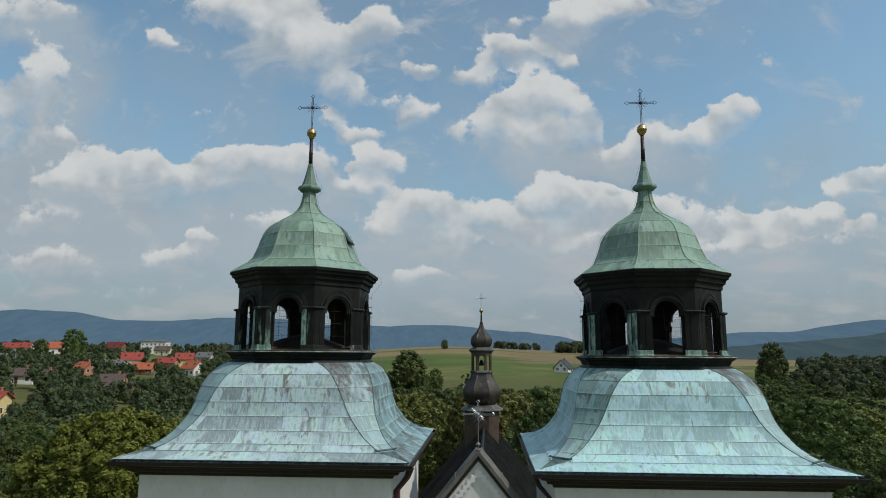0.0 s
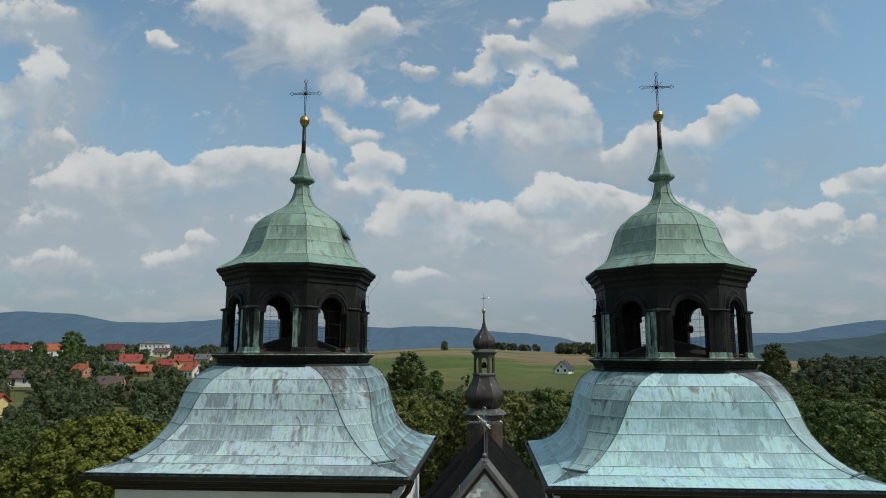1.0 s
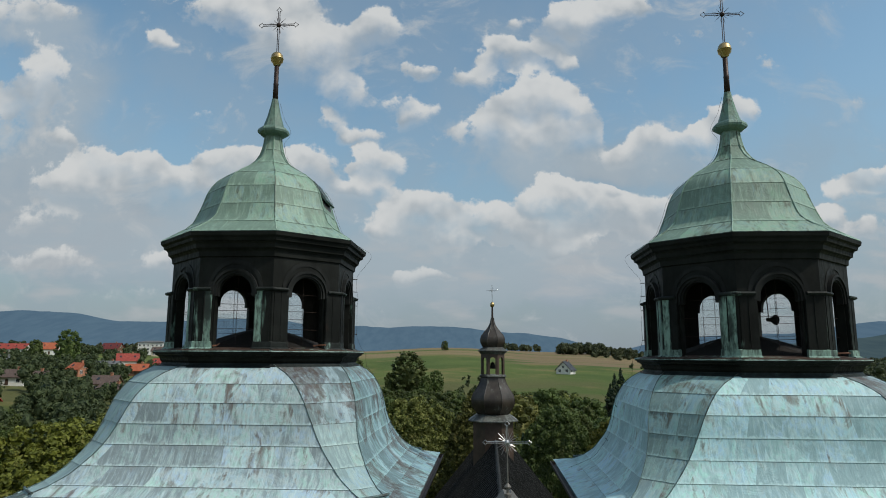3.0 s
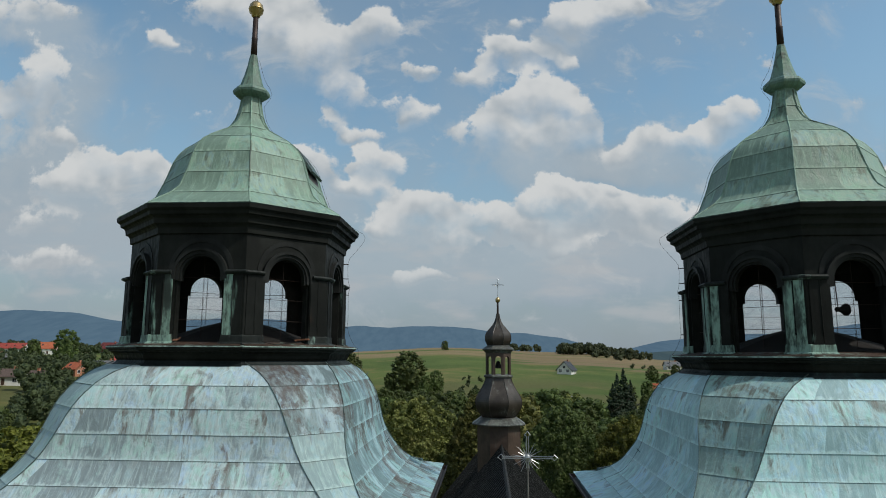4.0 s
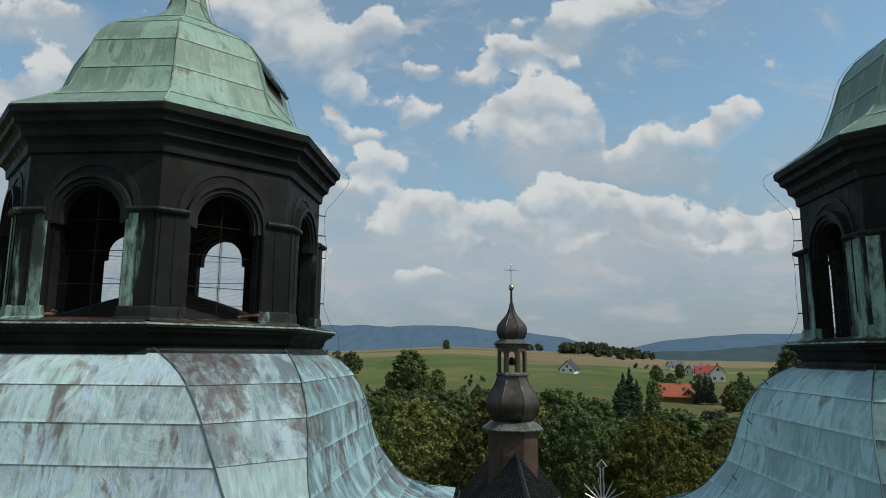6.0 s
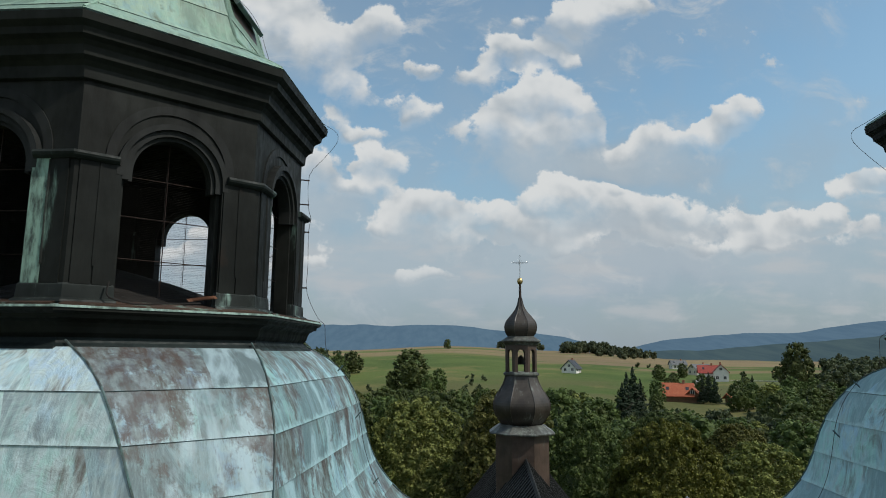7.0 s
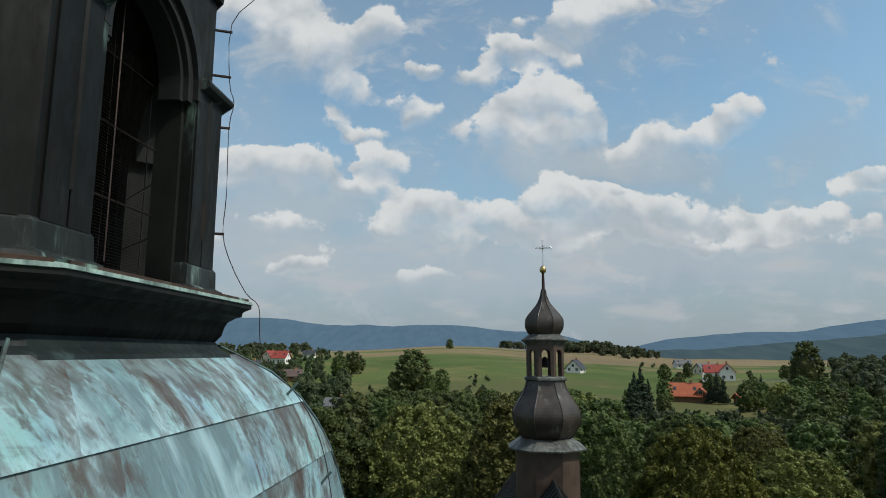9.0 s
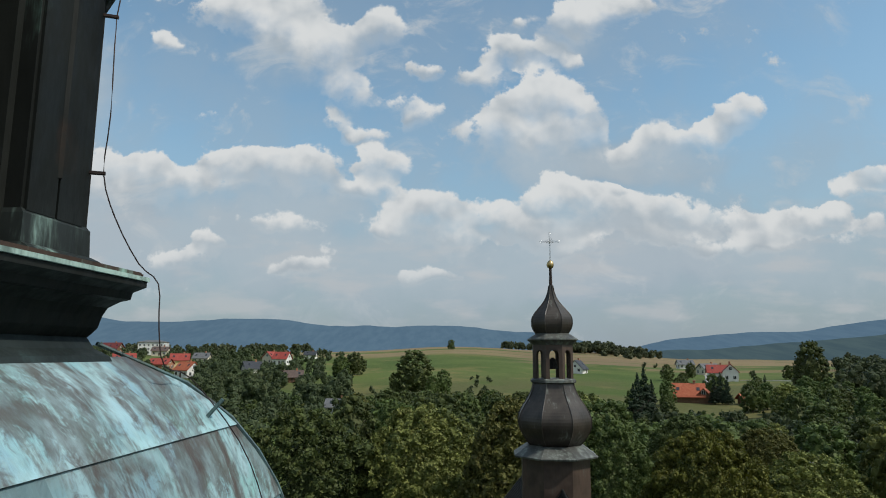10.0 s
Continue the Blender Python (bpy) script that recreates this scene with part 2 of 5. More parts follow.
def copper(name, pale, mid, brown, brown_at=0.55, rough=0.55, turn=0.0, vary=0.16, tilt=0.0, streak=.52, soft=.04, bare=0.0, bare_at=.465):
    """Weathered sheet copper: verdigris with brown bare patches and fine streaks that run down the slope."""
    mat, t, b = material(name, rough, 0.0, 0.3)
    n, m, mix, ramp = nodes_of(t)
    rnd = t.nodes.new("ShaderNodeObjectInfo").outputs["Random"]
    src = t.nodes.new("ShaderNodeTexCoord").outputs["Object"]
    rot = t.nodes.new("ShaderNodeMapping")
    rot.inputs["Rotation"].default_value = (0, 0, radians(turn))
    t.links.new(src, rot.inputs[0])
    off = t.nodes.new("ShaderNodeVectorMath")
    off.operation = "MULTIPLY_ADD"
    t.links.new(rnd, off.inputs[0])
    off.inputs[1].default_value = (37, 53, 29)
    t.links.new(rot.outputs[0], off.inputs[2])

    def field(scale, detail, rg, seed=0.0, swirl=0.0, own=True):
        mp = t.nodes.new("ShaderNodeMapping")
        mp.inputs["Scale"].default_value = scale
        mp.inputs["Location"].default_value = (seed, seed, seed)
        t.links.new((off if own else rot).outputs[0], mp.inputs[0])
        return tex_noise(t, mp.outputs[0], 1.0, detail, rg, swirl)
    runs = field((9, 1.3, 1.3), 5, .7, 0, .5)
    fine = field((24, 2.4, 2.4), 5, .72, 3, .3)
    cloud = field((2.6, 1.7, 1.7), 7, .66, 7, 1.2)
    spots = field((15, 9, 9), 4, .6, 11)
    gen = n("SeparateXYZ")
    t.links.new(t.nodes.new("ShaderNodeTexCoord").outputs["Generated"], gen.inputs[0])
    tone = m("ADD", m("MULTIPLY", m("SUBTRACT", rnd, .5), vary * 1.3), m("ADD", m("MULTIPLY", runs, .42), m("MULTIPLY", cloud, .58)))
    hue = field((1.3, .9, .9), 4, .6, 17, .8)
    blue, mint = tuple(min(.8, c * k) for c, k in zip(pale, (.84, .93, 1.14))), tuple(c * k for c, k in zip(pale, (.84, 1.06, .95)))
    tint = mix(ramp(hue, .36, .64), blue, mint)
    tint = mix(ramp(spots, .40, .62), tint, pale)
    col = mix(ramp(tone, .38 + tilt, .60 + tilt), mid, tint)
    stain = m("ADD", gen.outputs[2], m("ADD", m("MULTIPLY", m("SUBTRACT", runs, .5), 2.4), m("MULTIPLY", m("SUBTRACT", cloud, .5), 2.6)))
    col = mix(m("MULTIPLY", ramp(stain, .82, 1.25), .55), col, tuple(.55 * a + .45 * c for a, c in zip(mid, brown)))
    col = mix(m("MULTIPLY", ramp(m("ADD", gen.outputs[2], m("MULTIPLY", m("SUBTRACT", spots, .5), .5)), .16, .02), .55), col, tuple(min(.8, c * 1.22) for c in pale))
    col = mix(m("MULTIPLY", ramp(fine, .48, .72), streak), col, tuple(min(.8, c * 1.28) for c in pale))
    col = mix(m("MULTIPLY", ramp(fine, .46, .26), streak), col, tuple(c * .72 for c in mid))
    rust = m("ADD", m("MULTIPLY", m("SUBTRACT", rnd, .5), vary * .6), m("ADD", m("MULTIPLY", cloud, .6), m("MULTIPLY", runs, .4)))
    col = mix(m("MULTIPLY", ramp(rust, brown_at - soft, brown_at + .11), ramp(fine, .28, .60, max(.3, .77 - streak), .9)), col, brown)
    if bare:
        blot = m("ADD", m("MULTIPLY", field((1.9, 1.5, 1.5), 5, .6, 23, .5, False), .55), m("ADD", m("MULTIPLY", field((13, 3.2, 3.2), 6, .72, 29, .4), .25), m("MULTIPLY", field((21, 17, 17), 4, .7, 37, .8), .20)))
        patch_at = m("ADD", m("MULTIPLY", m("SUBTRACT", rnd, .5), .13), m("ADD", blot, m("MULTIPLY", m("SUBTRACT", gen.outputs[2], .5), .05)))
        # irregular pale sheen, painted into the base colour
        sheen = field((3.4, 1.4, 1.4), 4, .55, 31, .8, False)
        col = mix(m("MULTIPLY", ramp(sheen, .50, .66), .7), col, tuple(min(.8, c * k) for c, k in zip(pale, (1.12, 1.06, 1.10))))
        col = mix(m("MULTIPLY", ramp(patch_at, bare_at, bare_at + .075), m("MULTIPLY", ramp(spots, .35, .7, 1.0, .5), bare)), col, brown)
    col = mix(m("MULTIPLY", ramp(spots, .62, .80), .30), col, tuple(c * 1.3 for c in brown))
    t.links.new(col, b.inputs["Base Color"])
    t.links.new(ramp(fine, .2, .8, rough - .12, rough + .15), b.inputs["Roughness"])
    bump(t, b, m("ADD", m("MULTIPLY", cloud, 2.2), m("MULTIPLY", fine, .3)), .45, .022)
    return mat


PALE, MID, BARE = (.50, .62, .63), (.215, .27, .285), (.135, .108, .092)
M_ROOF = copper("verdigris_roof", PALE, MID, BARE, .545, vary=.16, tilt=-.01, streak=.42)
M_ROOF_WORN = copper("worn_verdigris_roof", (.33, .515, .54), (.12, .19, .205), (.072, .050, .041), .53, vary=.14, tilt=.03, streak=.30, soft=.02, bare=.85, bare_at=.49)
M_ROOF_TEAL = copper("turquoise_roof", (.475, .67, .685), (.245, .385, .41), (.15, .135, .11), .57, vary=.15, streak=.42)
M_CORNER_OLIVE = copper("olive_corner", (.33, .475, .46), (.17, .25, .245), (.095, .09, .07), .52, turn=-45)
M_CORNER = copper("verdigris_corner", (.35, .47, .46), (.21, .30, .31), BARE, .57, turn=-45)
M_CORNER_BROWN = copper("browned_corner", (.32, .45, .475), (.115, .158, .168), (.070, .049, .040), .51, turn=-45, vary=.14, tilt=.03, streak=.30, soft=.02, bare=.85, bare_at=.49)
M_DOME = copper("verdigris_dome", (.26, .36, .285), (.15, .225, .18), (.075, .085, .06), .565, vary=.26, streak=.6)
M_FINIAL = copper("dark_verdigris_finial", (.20, .30, .24), (.10, .16, .13), (.05, .055, .042), .52)
M_SEAM = copper("verdigris_seam", (.16, .25, .25), (.07, .12, .12), (.04, .035, .03), .45)


def black_copper(name, base, green, amount, rust_mix=.5, spec=.15, rough=.6):
    mat, t, b = material(name, rough, 0.0, spec)
    n, m, mix, ramp = nodes_of(t)
    runs = tex_noise(t, coords(t, (4.5, 4.5, .7)), 1.0, 6, .65)
    fine = tex_noise(t, coords(t, (16, 16, 5)), 1.0, 5, .65)
    big = tex_noise(t, coords(t), 1.6, 4, .6)
    col = mix(ramp(big, .35, .65), base, tuple(c * 1.8 + .0035 for c in base))
    col = mix(m("MULTIPLY", ramp(m("ADD", m("MULTIPLY", runs, .75), m("MULTIPLY", big, .25)), amount, amount + .12), ramp(fine, .32, .6)), col, green)
    rust = tex_noise(t, coords(t, (1, 1, .6)), 2.3, 5, .65)
    col = mix(m("MULTIPLY", ramp(rust, .62, .74), rust_mix), col, (.07, .032, .018))
    t.links.new(col, b.inputs["Base Color"])
    t.links.new(ramp(fine, .3, .7, rough - .15, rough + .15), b.inputs["Roughness"])
    bump(t, b, m("ADD", big, m("MULTIPLY", fine, .5)), .3, .015)
    return mat


M_BLACK = black_copper("blackened_copper", (.0072, .0082, .0070), (.08, .14, .125), .67, .12)
# lighter than the wall copper: the arch mouldings' edge highlights are in this colour
M_ARCH = black_copper("arch_copper", (.011, .012, .0115), (.10, .16, .145), .62, .12)
M_PIER_GREEN = black_copper("green_pier_copper", (.03, .04, .036), (.24, .37, .31), .40)
M_PIER = black_copper("pier_copper", (.0050, .0060, .0052), (.20, .33, .28), .575, .2)
M_CAP = black_copper("impost_copper", (.012, .015, .014), (.30, .44, .39), .53, .2)
M_COLLAR = black_copper("collar_copper", (.010, .0145, .0145), (.05, .085, .085), .55, .35)
M_RIM = black_copper("pale_rim_copper", (.07, .10, .09), (.38, .52, .47), .40, .3)
# paler onion copper: highlights on the turret's skirt and caps put into the colour
M_SKIRT = black_copper("highlit_grey_copper", (.045, .046, .041), (.17, .19, .17), .48, .1, .4, .5)
M_SILL = black_copper("rusty_sill", (.035, .022, .016), (.26, .40, .34), .54)
M_BROWN = black_copper("brown_copper", (.040, .026, .019), (.10, .12, .11), .60, .5, .4, .48)
M_ONION = black_copper("dark_onion_copper", (.026, .0205, .016), (.16, .175, .155), .55, .25, .42, .44)
M_DARKROOF = black_copper("dark_seamed_roof", (.013, .0135, .013), (.045, .05, .047), .60, .1)


def plain(name, a, c, scale=2.0, rough=.8, metal=0.0, relief=.2, stretch=(1, 1, 1), spec=.4):
    mat, t, b = material(name, rough, metal, spec)
    n, m, mix, ramp = nodes_of(t)
    f = tex_noise(t, coords(t, stretch), scale, 6, .65)
    g = tex_noise(t, coords(t, stretch), scale * 9, 4, .6)
    col = mix(ramp(f, .3, .7), a, c)
    col = mix(m("MULTIPLY", ramp(g, .5, .75), .3), col, tuple(v * .7 for v in a))
    t.links.new(col, b.inputs["Base Color"])
    bump(t, b, m("ADD", f, m("MULTIPLY", g, .5)), relief, .02)
    return mat


M_PLASTER = plain("white_plaster", (.66, .65, .61), (.76, .75, .72), 1.2, .9, 0, .15, (1, 1, .5))
M_RUST = plain("rusty_sheet", (.085, .035, .018), (.14, .06, .03), 6, .7)
M_GOLD = plain("gilded_ball", (.48, .34, .15), (.62, .47, .24), 5, .38, 1.0, .05)
M_IRON = plain("dark_iron", (.03, .022, .02), (.06, .04, .035), 8, .5, .6)
M_STEEL = plain("polished_steel", (.42, .43, .44), (.52, .53, .54), 6, .36, 1.0, .05)
M_GUTTER = plain("brown_gutter", (.012, .008, .0075), (.022, .014, .013), 3, .45)
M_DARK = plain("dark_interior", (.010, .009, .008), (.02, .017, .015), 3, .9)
M_BARGE = plain("grey_verge_sheet", (.10, .095, .085), (.17, .16, .145), 2.5, .5)
M_TRIM = plain("white_trim", (.74, .73, .70), (.8, .8, .78), 3, .8)
M_GLASS = plain("dark_window", (.02, .025, .03), (.04, .045, .05), 3, .08, 0, .02, spec=.8)
M_TARMAC = plain("pale_road", (.26, .25, .235), (.34, .33, .31), 1.5, .9)
M_WOODDARK = plain("dark_stained_wood", (.05, .03, .02), (.09, .055, .035), 4, .75)
M_BARK = plain("bark", (.06, .045, .033), (.11, .085, .065), 6, .9, 0, .6, (1, 1, .3))


def tile_roof(name, a, c):
    mat, t, b = material(name, .75, 0, .3)
    n, m, mix, ramp = nodes_of(t)
    f = tex_noise(t, coords(t), .8, 6, .65)
    g = tex_noise(t, coords(t, (3, 3, 6)), 1.0, 3, .6)
    t.links.new(mix(ramp(g, .35, .65), mix(ramp(f, .3, .7), a, c), tuple(v * .72 for v in a)), b.inputs["Base Color"])
    bump(t, b, g, .4, .05)
    return mat


ROOFS = {
    "orange": tile_roof("orange_tiles", (.37, .095, .045), (.45, .15, .075)), "red": tile_roof("red_tiles", (.29, .05, .04), (.37, .085, .06)),
    "maroon": tile_roof("maroon_tiles", (.14, .03, .03), (.19, .045, .04)), "brown": tile_roof("brown_sheet", (.10, .07, .06), (.15, .11, .095)),
    "grey": tile_roof("grey_slate", (.12, .125, .13), (.18, .185, .19)), "dark": tile_roof("dark_slate", (.04, .045, .055), (.07, .075, .085)),
}
WALLS = {
    "white": plain("white_render", (.68, .67, .63), (.76, .75, .71), .8), "yellow": plain("yellow_render", (.62, .49, .22), (.68, .55, .28), .8),
    "cream": plain("cream_render", (.56, .50, .38), (.62, .56, .44), .8), "brick": plain("orange_brickwork", (.34, .15, .09), (.42, .20, .12), 2.0),
    "wood": plain("brown_boards", (.12, .065, .035), (.18, .10, .055), 2.0),
}


def leaf_material(name, dark, light, dry, speckle=.55):
    mat, t, b = material(name, .62, 0, .3)
    n, m, mix, ramp = nodes_of(t)
    rnd = t.nodes.new("ShaderNodeNewGeometry").outputs["Random Per Island"]
    big = tex_noise(t, coords(t), .22, 3, .6)
    ob = t.nodes.new("ShaderNodeObjectInfo").outputs["Random"]
    col = mix(ramp(m("ADD", m("MULTIPLY", rnd, speckle), m("MULTIPLY", big, 1.15 - speckle)), .25, .85), dark, light)
    col = mix(ramp(rnd, .90, 1.0, 0, .7), col, dry)
    hue = n("HueSaturation")
    t.links.new(m("ADD", .485, m("MULTIPLY", ob, .03)), hue.inputs["Hue"])
    t.links.new(m("ADD", .75, m("MULTIPLY", ob, .5)), hue.inputs["Value"])
    t.links.new(col, hue.inputs["Color"])
    t.links.new(hue.outputs[0], b.inputs["Base Color"])
    tr = n("BsdfTranslucent")
    t.links.new(hue.outputs[0], tr.inputs[0])
    mx = n("MixShader")
    mx.inputs[0].default_value = .25
    t.links.new(b.outputs[0], mx.inputs[1]), t.links.new(tr.outputs[0], mx.inputs[2])
    t.links.new(mx.outputs[0], t.nodes["Material Output"].inputs[0])
    return mat


M_LIME = leaf_material("lime_leaves", (.066, .080, .018), (.20, .21, .055), (.19, .175, .06))
M_CHESTNUT = leaf_material("chestnut_leaves", (.072, .088, .014), (.18, .20, .032), (.17, .16, .045))
M_LEAF = leaf_material("deep_green_leaves", (.040, .062, .016), (.098, .130, .034), (.10, .105, .036))
M_FIR = leaf_material("conifer_needles", (.018, .034, .018), (.035, .058, .03), (.05, .06, .03))
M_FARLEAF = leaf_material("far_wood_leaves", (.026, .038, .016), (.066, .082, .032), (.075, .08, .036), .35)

# leaves of the farthest trees, colour paled and blued for distance haze
M_HAZYLEAF = leaf_material("hazy_wood_leaves", (.050, .070, .034), (.105, .13, .060), (.11, .115, .06), .35)


def ground_material():
    mat, t, b = material("fields_and_meadow", .95, 0, .15)
    n, m, mix, ramp = nodes_of(t)
    p = coords(t)
    mead = tex_noise(t, p, .02, 5, .6)
    grain = tex_noise(t, p, .6, 4, .6)
    col = mix(ramp(mead, .35, .65), (.060, .094, .022), (.098, .128, .034))
    strip = tex_noise(t, coords(t, (.0009, .013, 0)), 1.0, 1, .4)
    sep = n("SeparateXYZ")
    t.links.new(p, sep.inputs[0])
    far = ramp(sep.outputs[1], 470, 520)
    col = mix(m("MULTIPLY", far, ramp(strip, .44, .47)), col, (.215, .16, .088))
    plough = tex_noise(t, coords(t, (.006, .03, 0)), 1.0, 2, .5)
    east = m("MULTIPLY", ramp(sep.outputs[0], 25, 60), ramp(sep.outputs[1], 330, 380))
    col = mix(m("MULTIPLY", east, ramp(plough, .50, .55)), col, (.185, .135, .078))
    scrub = m("MULTIPLY", ramp(sep.outputs[1], 330, 250), ramp(mead, .40, .55))
    col = mix(m("MULTIPLY", scrub, .75), col, (.095, .088, .038))
    dry = tex_noise(t, p, .035, 4, .6)
    col = mix(ramp(dry, .53, .66, 0, .65), col, (.17, .145, .055))
    col = mix(m("MULTIPLY", ramp(grain, .45, .75), .4), col, (.04, .062, .016))
    t.links.new(col, b.inputs["Base Color"])
    bump(t, b, grain, .5, .3)
    return mat


M_GROUND = ground_material()


# Wooded ridge: distance haze is put in as bluish base colour and emission.
def ridge_material(name, a, c, haze_glow, k):
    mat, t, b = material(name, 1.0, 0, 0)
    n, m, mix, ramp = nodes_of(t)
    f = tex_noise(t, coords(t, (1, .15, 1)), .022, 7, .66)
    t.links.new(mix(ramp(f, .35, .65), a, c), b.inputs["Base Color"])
    b.inputs["Emission Color"].default_value, b.inputs["Emission Strength"].default_value = (*haze_glow, 1), k
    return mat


# ---- mesh helpers ----
def link_mesh(name, verts, faces, mat, parent=None, label="", smooth=False):
    me = bpy.data.meshes.new(name)
    me.from_pydata([tuple(v) for v in verts], [], faces)
    me.materials.append(mat)
    if smooth:
        me.polygons.foreach_set("use_smooth", [True] * len(me.polygons))
    me.update()
    ob = new(name, me)
    ob.parent = parent
    if label:
        tagged(ob, label)
    return ob


def part(name, bm, mat, parent, label="", smooth=False, bevel=0.0):
    if bevel:
        edges = [e for e in bm.edges if len(e.link_faces) == 2 and e.calc_face_angle(0) > .6]
        bmesh.ops.bevel(bm, geom=edges, offset=bevel, segments=1, affect="EDGES", clamp_overlap=True)
    bmesh.ops.recalc_face_normals(bm, faces=bm.faces)
    me = bpy.data.meshes.new(name)
    if smooth:
        for f in bm.faces:
            f.smooth = True
    bm.to_mesh(me)
    bm.free()
    me.materials.append(mat)
    ob = new(name, me)
    ob.parent = parent
    if label:
        tagged(ob, label)
    return ob


def box(bm, x0, x1, y0, y1, z0, z1, m=None):
    vs = [bm.verts.new((x, y, z)) for z in (z0, z1) for y in (y0, y1) for x in (x0, x1)]
    for f in ((0, 2, 3, 1), (4, 5, 7, 6), (0, 1, 5, 4), (2, 6, 7, 3), (0, 4, 6, 2), (1, 3, 7, 5)):
        bm.faces.new([vs[i] for i in f])
    if m is not None:
        bmesh.ops.transform(bm, matrix=m, verts=vs)
    return vs


def ring_solid(bm, rings, closed=True):
    """Skin a stack of rings (lists of points, same count) and cap the ends."""
    rows = [[bm.verts.new(p) for p in r] for r in rings]
    k = len(rows[0])
    for a, c in zip(rows, rows[1:]):
        for i in range(k):
            bm.faces.new((a[i], a[(i + 1) % k], c[(i + 1) % k], c[i]))
    if closed:
        bm.faces.new(rows[0][::-1])
        bm.faces.new(rows[-1])
    return rows


def octagon(ap, z, turn=22.5, sides=8):
    r = ap / math.cos(math.pi / sides)
    return [(r * math.cos(radians(turn) + 2 * math.pi * i / sides), r * math.sin(radians(turn) + 2 * math.pi * i / sides), z) for i in range(sides)]


def lathe(profile, sides=16, x=0, y=0):
    bm = bmesh.new()
    ring_solid(bm, [[(x + r * math.cos(2 * math.pi * i / sides), y + r * math.sin(2 * math.pi * i / sides), z) for i in range(sides)] for r, z in profile])
    return bm


def tube(bm, pts, r, sides=6):
    pts = [Vector(p) for p in pts]
    rings = []
    for i, p in enumerate(pts):
        d = (pts[min(i + 1, len(pts) - 1)] - pts[max(i - 1, 0)]).normalized()
        q = d.to_track_quat("Z", "Y")
        rr = r[i] if isinstance(r, (list, tuple)) else r
        rings.append([p + q @ Vector((rr * math.cos(2 * math.pi * k / sides), rr * math.sin(2 * math.pi * k / sides), 0)) for k in range(sides)])
    ring_solid(bm, rings)


def curve(keys, v):
    """Smooth interpolation through (position, value) keys."""
    n = len(keys)
    for i in range(n - 1):
        if v <= keys[i + 1][0] or i == n - 2:
            (x1, y1), (x2, y2) = keys[i], keys[i + 1]
            y0 = keys[i - 1] if i else None
            y3 = keys[i + 2] if i + 2 < n else None
            m1 = (y2 - y0[1]) / (x2 - y0[0]) if y0 else (y2 - y1) / (x2 - x1)
            m2 = (y3[1] - y1) / (y3[0] - x1) if y3 else (y2 - y1) / (x2 - x1)
            h = x2 - x1
            s = min(1, max(0, (v - x1) / h))
            return (2 * s**3 - 3 * s**2 + 1) * y1 + (s**3 - 2 * s**2 + s) * h * m1 + (-2 * s**3 + 3 * s**2) * y2 + (s**3 - s**2) * h * m2


# ---- the land ----
AZ = [-60, -34, -20, -8, 0, 10, 20, 32, 60]
RADII = [0, 60, 120, 200, 300, 500, 800, 1500, 4800]
LAND = [
    [0, 1, 5, 10, 16, 20, 22, 24, 24], [0, 1, 5, 10, 16, 24, 26, 28, 20], [0, 0, 3, 8, 13, 22, 26, 26, 20], [0, 0, 2, 6, 12, 22, 27, 24, 20], [0, 0, 3, 9, 16, 25, 33, 18, 20],
    [0, 0, 4, 10, 15, 20, 28, 16, 20], [0, 0, 4, 9, 12.5, 16, 18, 8, 20], [0, 2, 8, 12, 13.5, 16.5, 12, 6, 20], [0, 2, 8, 12, 14, 16, 14, 10, 20],
]


def ground_z(x, y):
    r = math.hypot(x, y - 10)
    az = max(-60, min(60, math.degrees(math.atan2(x, max(y - 10, -1e9)))))
    i = max(0, min(len(AZ) - 2, sum(a <= az for a in AZ) - 1))
    j = max(0, min(len(RADII) - 2, sum(q <= r for q in RADII) - 1))
    s = (az - AZ[i]) / (AZ[i + 1] - AZ[i])
    s = s * s * (3 - 2 * s)
    f = min(1, (r - RADII[j]) / (RADII[j + 1] - RADII[j]))
    h = (LAND[i][j] * (1 - f) + LAND[i][j + 1] * f) * (1 - s) + (LAND[i + 1][j] * (1 - f) + LAND[i + 1][j + 1] * f) * s
    return h + 0.0025 * min(r, 700) * noise.noise((x * .011, y * .011, 3)) if r > 40 else h


def build_ground():
    verts, faces = [(0, 10, 0)], []
    rr = [3 * 1.085**i for i in range(91)]
    k = 180
    for r in rr:
        for i in range(k):
            a = 2 * math.pi * i / k
            x, y = r * math.sin(a), 10 + r * math.cos(a)
            verts.append((x, y, ground_z(x, y)))
    for i in range(k):
        faces.append((0, 1 + (i + 1) % k, 1 + i))
    for j in range(len(rr) - 1):
        for i in range(k):
            a, c = 1 + j * k + i, 1 + j * k + (i + 1) % k
            faces.append((a, c, c + k, a + k))
    g = link_mesh("ground", verts, faces, M_GROUND, None, "rolling green meadows with strips of stubble field", True)
    tagged(g, category="ground", kind="structure")


build_ground()


